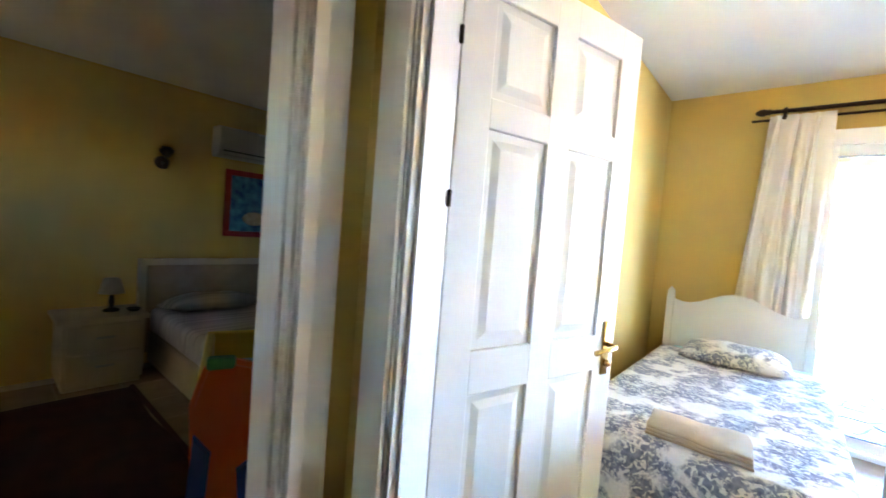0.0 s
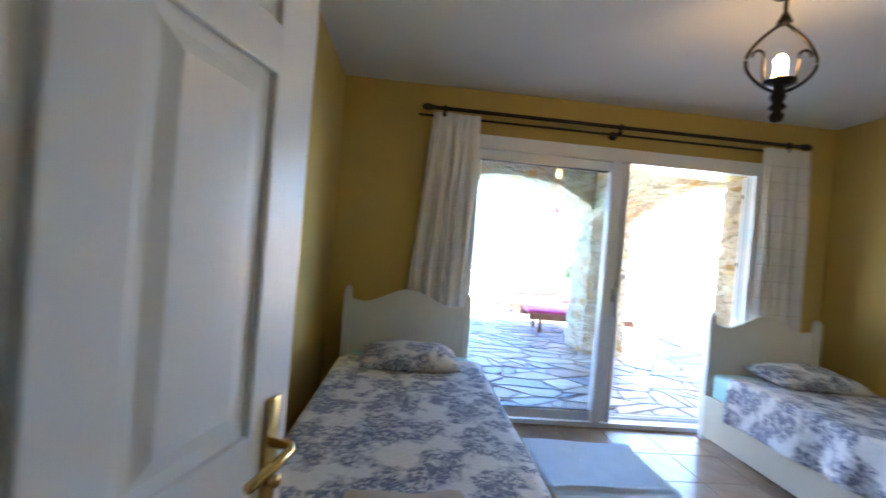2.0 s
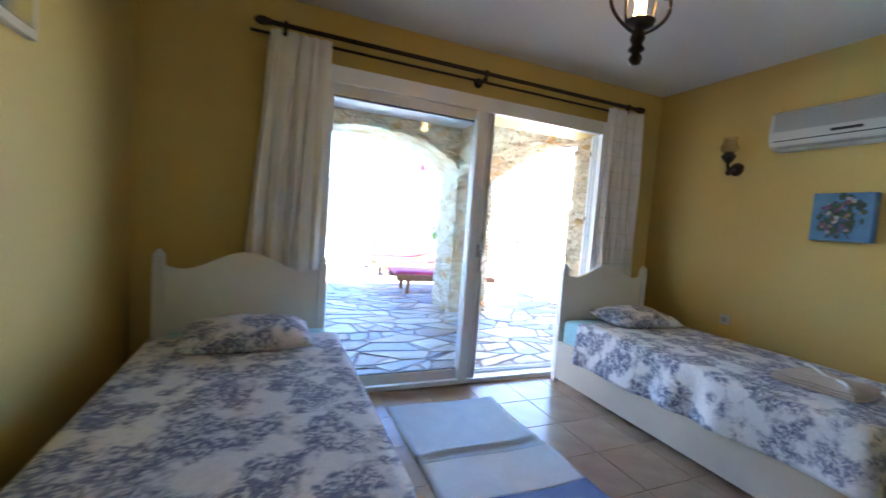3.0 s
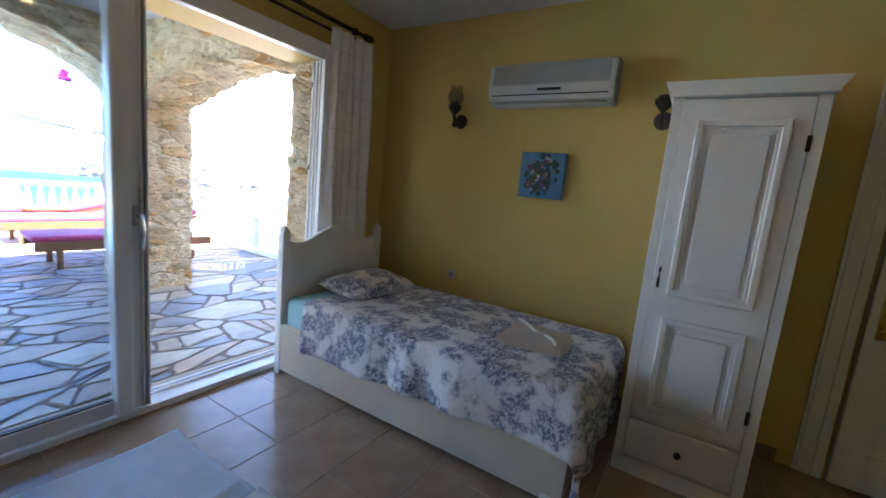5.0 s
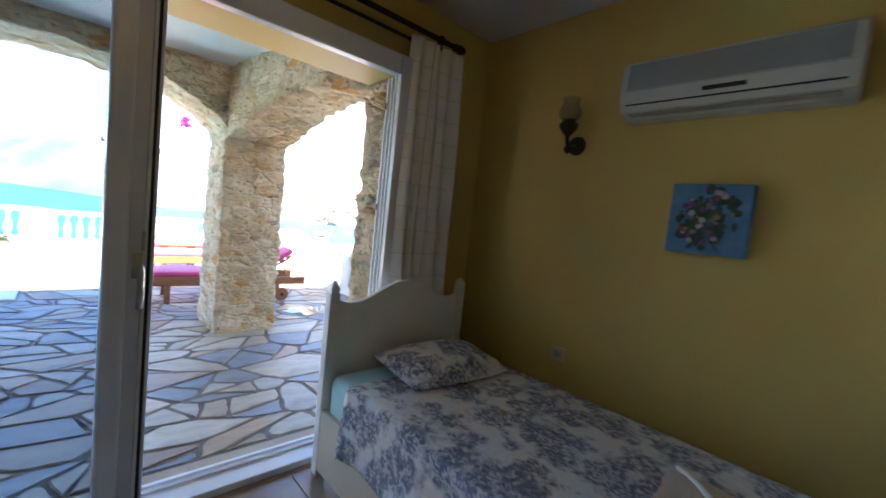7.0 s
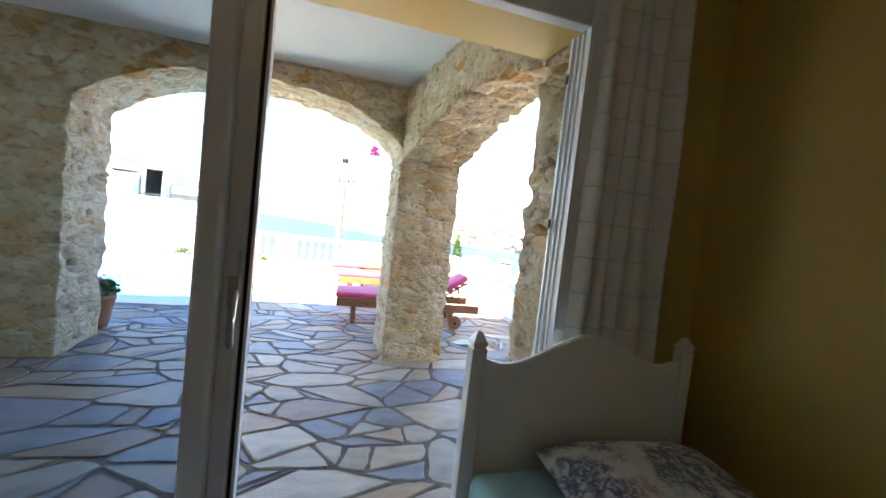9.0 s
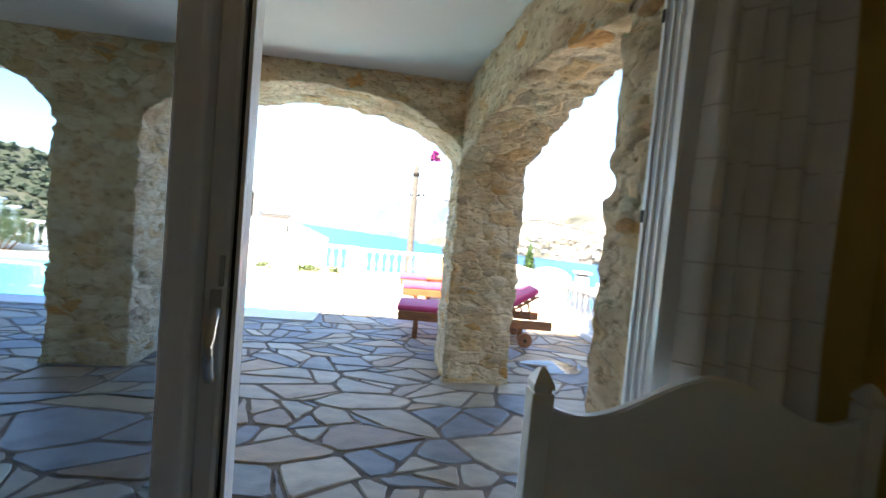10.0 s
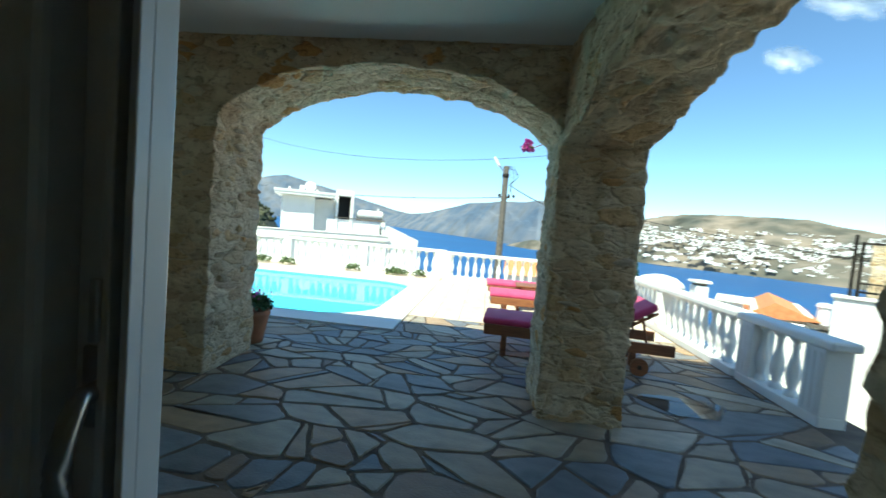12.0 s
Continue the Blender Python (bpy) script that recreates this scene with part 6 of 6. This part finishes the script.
# utility pole with lamp and wires
c = far(1.75, 0, 24)
up = thing("utility_pole", "concrete utility pole with a street lamp and wires", "utility pole", (c.x, c.y, -6.0))
PT = EZ + 24 * math.tan(radians(9.0)) + 6.0
part("pole", lathe([(0.26, 0), (0.20, PT - 5.0), (0.15, PT)], 12), CONCRETE, up)
part("lamp_arm", tube([(0, 0, PT - 0.65), (-0.18, 0, PT - 0.28), (-0.42, 0, PT + 0.05)], 0.04), CHROME, up)
bm = box(-0.30, 0.30, -0.11, 0.11, -0.07, 0.07, 0.05, segments=3)
bm.transform(Matrix.Translation((-0.58, 0, PT + 0.22)) @ Matrix.Rotation(radians(58), 4, "Y"))
part("lamp_head", bm, RENDERW, up, "pale street lamp head", True)
part("collar", lathe([(0.19, -0.10), (0.21, 0), (0.19, 0.10)], 12, at=(0, 0, PT - 0.55)), IRON, up)
part("crossarm", box(-0.30, 0.34, -0.05, 0.05, PT - 1.83, PT - 1.75, 0.01), IRON, up)
for x in (-0.27, 0.27, 0.55):
    part("insulator", lathe([(0.03, -0.05), (0.07, 0.02), (0.07, 0.10), (0.03, 0.15)], 10, at=(x, 0, PT - 1.76)), IRON, up)
for k, (dx, z0, z1) in enumerate(((0.62, 0.0, -1.15), (0.48, -0.05, -1.45), (0.36, -0.1, -1.7), (0.75, -0.15, -1.0))):
    part("cable_loop", tube([(0.12, 0, PT + z0), (dx * 0.7, 0.05 * k, PT + z0 - 0.02), (dx, 0.05 * k, PT + z0 * 0.6 + z1 * 0.4), (dx * 0.8, 0, PT + z1 * 0.75), (0.2 + 0.15 * k % 0.4, 0, PT + z1)], 0.016, 6), BLACK, up, "", True)


def wire(a, b, sag, r):
    a, b = Vector(a), Vector(b)
    return tube([a.lerp(b, i / 24) - Vector((0, 0, sag * 4 * (i / 24) * (1 - i / 24))) for i in range(25)], r, 5)


for ends, sag, r in (((far(-34, 9.9, 45), far(7.5, 10.7, 24)), 1.3, 0.014), ((far(-19.5, 3.3, 29), far(1.6, 4.75, 24)), 0.12, 0.020), ((far(2.6, 6.4, 24), far(20, 2.85, 17)), 0.55, 0.026), ((far(20, 2.85, 17), far(48, -0.6, 15)), 0.10, 0.014), ((far(-60, 3.6, 60), far(-30, 3.4, 60)), 0.5, 0.03)):
    wb = tagged(part("overhead_wire", wire(ends[0], ends[1], sag, r), BLACK), "thin dark overhead wire on utility poles", "wire", "overhead wires")

# cypress
c = far(19.0, 0, 20)
cy = thing("cypress_tree", "slim dark cypress beyond the terrace", "tree", (c.x, c.y, -6.0))
part("trunk", tube([(0, 0, 0), (0, 0, 6.5)], 0.09, 8, None, 0.3), TEAK, cy)
part("crown", leaves(1500, (0.34, 0.34, 2.3), 0.10, 51, 0.35, 5.2), LEAF, cy)
part("crown_tip", leaves(300, (0.18, 0.18, 0.9), 0.08, 52, 0.35, 6.3), LEAF, cy)

# two small clouds
def cloud_material():
    """Wispy white vapour, thin towards its rim."""
    m = material("thin_cloud", (0.9, 0.9, 0.9), (0.95, 0.95, 0.95), 0.02, 1.0, bump=0)
    n, l = m.node_tree.nodes, m.node_tree.links
    tc, gr, no, mu, rp = n.new("ShaderNodeTexCoord"), n.new("ShaderNodeTexGradient"), n.new("ShaderNodeTexNoise"), n.new("ShaderNodeMath"), n.new("ShaderNodeValToRGB")
    gr.gradient_type = "SPHERICAL"
    mp = n.new("ShaderNodeMapping")
    mp.inputs["Scale"].default_value = (1 / 75, 1 / 75, 1 / 75)
    l.new(tc.outputs["Object"], mp.inputs["Vector"])
    l.new(mp.outputs[0], gr.inputs["Vector"])
    l.new(mp.outputs[0], no.inputs["Vector"])
    no.inputs["Scale"].default_value, no.inputs["Detail"].default_value = 2.6, 7
    mu.operation = "MULTIPLY"
    l.new(gr.outputs["Fac"], mu.inputs[0])
    l.new(no.outputs["Fac"], mu.inputs[1])
    rp.color_ramp.elements[0].position, rp.color_ramp.elements[1].position = 0.16, 0.50
    l.new(mu.outputs[0], rp.inputs[0])
    l.new(rp.outputs[0], n["Principled BSDF"].inputs["Alpha"])
    return m


CLOUD = cloud_material()
for az, el, sx, sz in ((32.4, 20.2, 1.0, 0.55), (36.8, 24.2, 1.7, 0.6)):
    bm = bmesh.new()
    bmesh.ops.create_grid(bm, x_segments=12, y_segments=12, size=75)
    for v in bm.verts:
        v.co.z = 8 * math.cos(v.co.x / 48) * math.cos(v.co.y / 48)
    cl = tagged(part("backdrop_cloud", bm, CLOUD, None, "", True), "small wispy white cloud over the bay", "cloud", kind="structure")
    p = far(az, el, 1100)
    cl.matrix_world = look(p, (EX, EY, EZ)) @ Matrix.Rotation(radians(25), 4, "Z") @ Matrix.Diagonal((sx, sz, 1, 1))
    cl.visible_shadow = False


# ---------------------------------------------------------------- paving, floor tiles and wall stones
def cells(x0, x1, y0, y1, area, seed, stretch=1.75):
    """Irregular flagstones that fill a field: points thrown at random, each with the ground nearest to it."""
    r = random.Random(seed)
    count = int((x1 - x0) * (y1 - y0) / area)
    pts = []
    while len(pts) < count:
        p = Vector((r.uniform(x0, x1), r.uniform(y0, y1)))
        near_by = r.uniform(0.35, 0.95) * math.sqrt(area)
        if all(((p.x - q.x) / stretch) ** 2 + ((p.y - q.y) * 1.1) ** 2 > near_by * near_by * 0.30 for q in pts[-400:]):
            pts.append(p)
        elif r.random() < 0.004:
            pts.append(p)
    found = []
    for p in pts:
        poly = [Vector((x0, y0)), Vector((x1, y0)), Vector((x1, y1)), Vector((x0, y1))]
        for q in sorted(pts, key=lambda e: ((e.x - p.x) / stretch) ** 2 + (e.y - p.y) ** 2)[1:26]:
            mid, nrm = p.lerp(q, 0.5), Vector(((q.x - p.x) / stretch ** 2, q.y - p.y))
            cut = []
            for a, b in zip(poly, poly[1:] + poly[:1]):
                da, db = (a - mid).dot(nrm), (b - mid).dot(nrm)
                if da <= 0:
                    cut.append(a)
                if da * db < 0:
                    cut.append(a + (b - a) * (da / (da - db)))
            poly = cut
            if len(poly) < 3:
                break
        if len(poly) > 2:
            found.append(poly)
    return [piece for poly in found for half in broken(poly, r, 0.9) for piece in broken(half, r, 0.5)]


def broken(poly, r, often):
    """A slab left whole, or broken across by one line into unlike pieces."""
    n = len(poly)
    c = sum(poly, Vector((0, 0))) / n
    size = max((p - c).length for p in poly)
    if size < 0.17 or r.random() > often:
        return [poly]
    turn = r.uniform(0, math.pi)
    nrm = Vector((math.cos(turn), math.sin(turn)))
    at = c + nrm * r.uniform(-0.45, 0.45) * size
    sides = [[], []]
    for a, b in zip(poly, poly[1:] + poly[:1]):
        da, db = (a - at).dot(nrm), (b - at).dot(nrm)
        sides[0 if da <= 0 else 1].append(a)
        if da * db < 0:
            m = a + (b - a) * (da / (da - db))
            sides[0].append(m)
            sides[1].append(m)
    return [s for s in sides if len(s) > 2]


def flag(bm, poly, gap, z0, z1, r, origin):
    """One flagstone: its outline drawn in by the joint, with slightly uneven, eased edges."""
    n = len(poly)
    c = sum(poly, Vector((0, 0))) / n
    ring = []
    for k in range(n):
        a, b = poly[k], poly[(k + 1) % n]
        long = (b - a).length
        if long < 0.02:
            continue
        inward = Vector((a.y - b.y, b.x - a.x)).normalized()
        if inward.dot(c - a) < 0:
            inward = -inward
        cutoff = min(0.34, r.uniform(0.015, 0.05) / long)
        for t in ((cutoff, 0.35, 0.65, 1 - cutoff) if long > 0.14 else (cutoff, 1 - cutoff)):
            ring.append(a.lerp(b, t) + inward * (gap * r.uniform(0.45, 1.7)))
    if len(ring) < 3:
        return
    tilt = (r.uniform(-0.006, 0.006), r.uniform(-0.006, 0.006))
    top = z1 + r.uniform(-0.003, 0.003)
    lift = lambda p, k: top + tilt[0] * (p.x - c.x) + tilt[1] * (p.y - c.y) - k
    low = [bm.verts.new((p.x - origin.x, p.y - origin.y, z0)) for p in ring]
    mid = [bm.verts.new((p.x - origin.x, p.y - origin.y, lift(p, 0.006))) for p in ring]
    ins = [p + (c - p).normalized() * 0.008 for p in ring]
    up = [bm.verts.new((p.x - origin.x, p.y - origin.y, lift(p, 0))) for p in ins]
    m = len(ring)
    for k in range(m):
        bm.faces.new((low[k], low[(k + 1) % m], mid[(k + 1) % m], mid[k]))
        bm.faces.new((mid[k], mid[(k + 1) % m], up[(k + 1) % m], up[k]))
    bm.faces.new(up)


rng = random.Random(21)
rest, near = bmesh.new(), 0
for x0, x1, y0, y1, step in ((-0.6, 4.5, 4.22, 8.02, 0.24), (-9.0, -0.6, 4.22, 8.02, 0.28), (0.98, 4.5, 8.02, 8.9, 0.26)):
    for poly in sorted(cells(x0, x1, y0, y1, 0.135 * (step / 0.24) ** 2, int(x0 * 10) + 99), key=lambda p: (p[0] - Vector((2.0, 4.2))).length):
        c = sum(poly, Vector((0, 0))) / len(poly)
        if x0 == -0.6 and near < 295:
            bm = bmesh.new()
            flag(bm, poly, 0.0105, GZ - 0.004, -0.022, rng, c)
            ob = part("flagstone", bm, FLAGS, terrace)
            ob.location = (c.x, c.y, 0)
            near += 1
        else:
            flag(rest, poly, 0.0105, GZ - 0.004, -0.022, rng, Vector((0, 0)))
tagged(part("flagstones", rest, FLAGS_ALL, terrace), kind="stuff")

# beige tiles on the sunny terrace
bm = bmesh.new()
for i in range(10):
    for j in range(12):
        box(0.985 + i * 0.35, 0.985 + i * 0.35 + 0.344, 8.91 + j * 0.35, 8.91 + j * 0.35 + 0.344, GZ - 0.004, -0.022, bm=bm)
tagged(part("terrace_tiles", bm, BEIGE, terrace), kind="stuff")

# floor tiles of the bedroom and hall
TS = 0.333
tile_mesh = None
TX, TY = 1.85, 3.50
for i in range(-14, 6):
    for j in range(-16, 3):
        x, y = TX + i * TS, TY + j * TS
        xa, xb, ya, yb = max(x, WEST), min(x + TS, X1), max(y, -1.6), min(y + TS, Y1 - 0.045)
        if xb - xa < 0.02 or yb - ya < 0.02 or xb < X0 - 0.2:
            continue
        if xb - xa > TS - 1e-4 and yb - ya > TS - 1e-4:
            if tile_mesh is None:
                ob = part("tile", box(0.0025, TS - 0.0025, 0.0025, TS - 0.0025, -0.012, 0.0, 0.0015, segments=1), TILE, floor)
                tile_mesh = ob.data
            else:
                ob = new("tile", tile_mesh)
                ob.parent = floor
            ob.location = (x, y, 0)
        else:
            part("tile", box(xa + 0.0025, xb - 0.0025, ya + 0.0025, yb - 0.0025, -0.012, 0.0), TILE, floor)
bm = None
for i in range(-17, -7):
    for j in range(-16, 0):
        x, y = TX + i * TS, TY + j * TS
        if x + TS < X0 - 0.15 and x > WEST:
            bm = box(x + 0.0025, x + TS - 0.0025, y + 0.0025, y + TS - 0.0025, -0.012, 0.0, bm=bm)
tagged(part("far_tiles", bm, TILE, floor), kind="stuff")


# rubble stones set in the masonry
def stone_mesh(seed):
    r = random.Random(seed)
    bm = bmesh.new()
    n = r.choice((6, 7, 8))
    ang = sorted((k + r.uniform(-0.3, 0.3)) * 2 * math.pi / n for k in range(n))
    rad = [r.uniform(0.6, 1.05) for k in range(n)]
    rows = []
    for s, h in ((1.0, -0.9), (0.96, 0.2), (0.62, 0.8)):
        rows.append([bm.verts.new((0.5 * s * q * math.cos(a) + r.uniform(-0.03, 0.03), 0.5 * s * q * math.sin(a) + r.uniform(-0.03, 0.03), h + r.uniform(-0.12, 0.12))) for a, q in zip(ang, rad)])
    for a, b in zip(rows, rows[1:]):
        for k in range(n):
            bm.faces.new((a[k], a[(k + 1) % n], b[(k + 1) % n], b[k]))
    top = bm.verts.new((r.uniform(-0.1, 0.1), r.uniform(-0.1, 0.1), 1.0))
    for k in range(n):
        bm.faces.new((rows[-1][k], rows[-1][(k + 1) % n], top))
    me = bpy.data.meshes.new("stone")
    bm.to_mesh(me)
    bm.free()
    me.materials.append(STONES)
    return me


stone_kinds = [stone_mesh(k) for k in range(10)]


def stones(parent, place, a0, a1, z0, z1, seed, axis, facing, keep=1.0, clear=None):
    """Courses of stones on one face: a runs along the face, z up; place gives the face's coordinate."""
    r = random.Random(seed)
    z = z0
    while z < z1 - 0.04:
        h = r.uniform(0.045, 0.10)
        a = a0 - r.uniform(0, 0.1)
        while a < a1 - 0.03:
            wd = r.uniform(0.08, 0.20)
            ca, cz = a + wd / 2, z + h / 2 + r.uniform(-0.015, 0.015)
            a += wd * 0.96
            if ca + wd * 0.35 > a1 or ca - wd * 0.35 < a0 or r.random() > keep or (clear and clear(ca, cz)):
                continue
            ob = new("stone", r.choice(stone_kinds))
            ob.parent = parent
            turn = {"S": (90, 0, 0), "N": (-90, 0, 0), "W": (0, -90, 0), "E": (0, 90, 0)}[facing]
            at = (ca, place, cz) if axis == "x" else (place, ca, cz)
            scale = (wd * 1.04, h * 1.08, r.uniform(0.012, 0.030)) if axis == "x" else (h * 1.08, wd * 1.04, r.uniform(0.012, 0.030))
            ob.matrix_local = Matrix.LocRotScale(at, Euler([radians(t) for t in turn]), None) @ Matrix.Rotation(r.uniform(-0.16, 0.16), 4, "Z") @ Matrix.Diagonal((*scale, 1))
        z += h * 0.97


stones(arcade, AF - 0.004, 2.41, 2.97, G, 2.45, 3, "x", "S", 0.30)
stones(arcade, 2.414, AF, AB, G, 1.9, 4, "y", "W", 0.15)
stones(arcade, AF - 0.004, -0.66, -0.06, G, 2.45, 5, "x", "S", 0.16)
stones(arcade, -0.056, AF, AB, G, 1.95, 6, "y", "E", 0.14)
over = lambda a, z: z < arch_height(min(1, max(0, (a + 0.09) / 2.5)), 1.90, 2.31) + 0.07
stones(arcade, AF - 0.004, -0.09, 2.41, 1.9, 2.47, 7, "x", "S", 0.2, over)
stones(outer, 2.639, 4.0, OUT, G, 2.1, 9, "y", "W", 0.35)
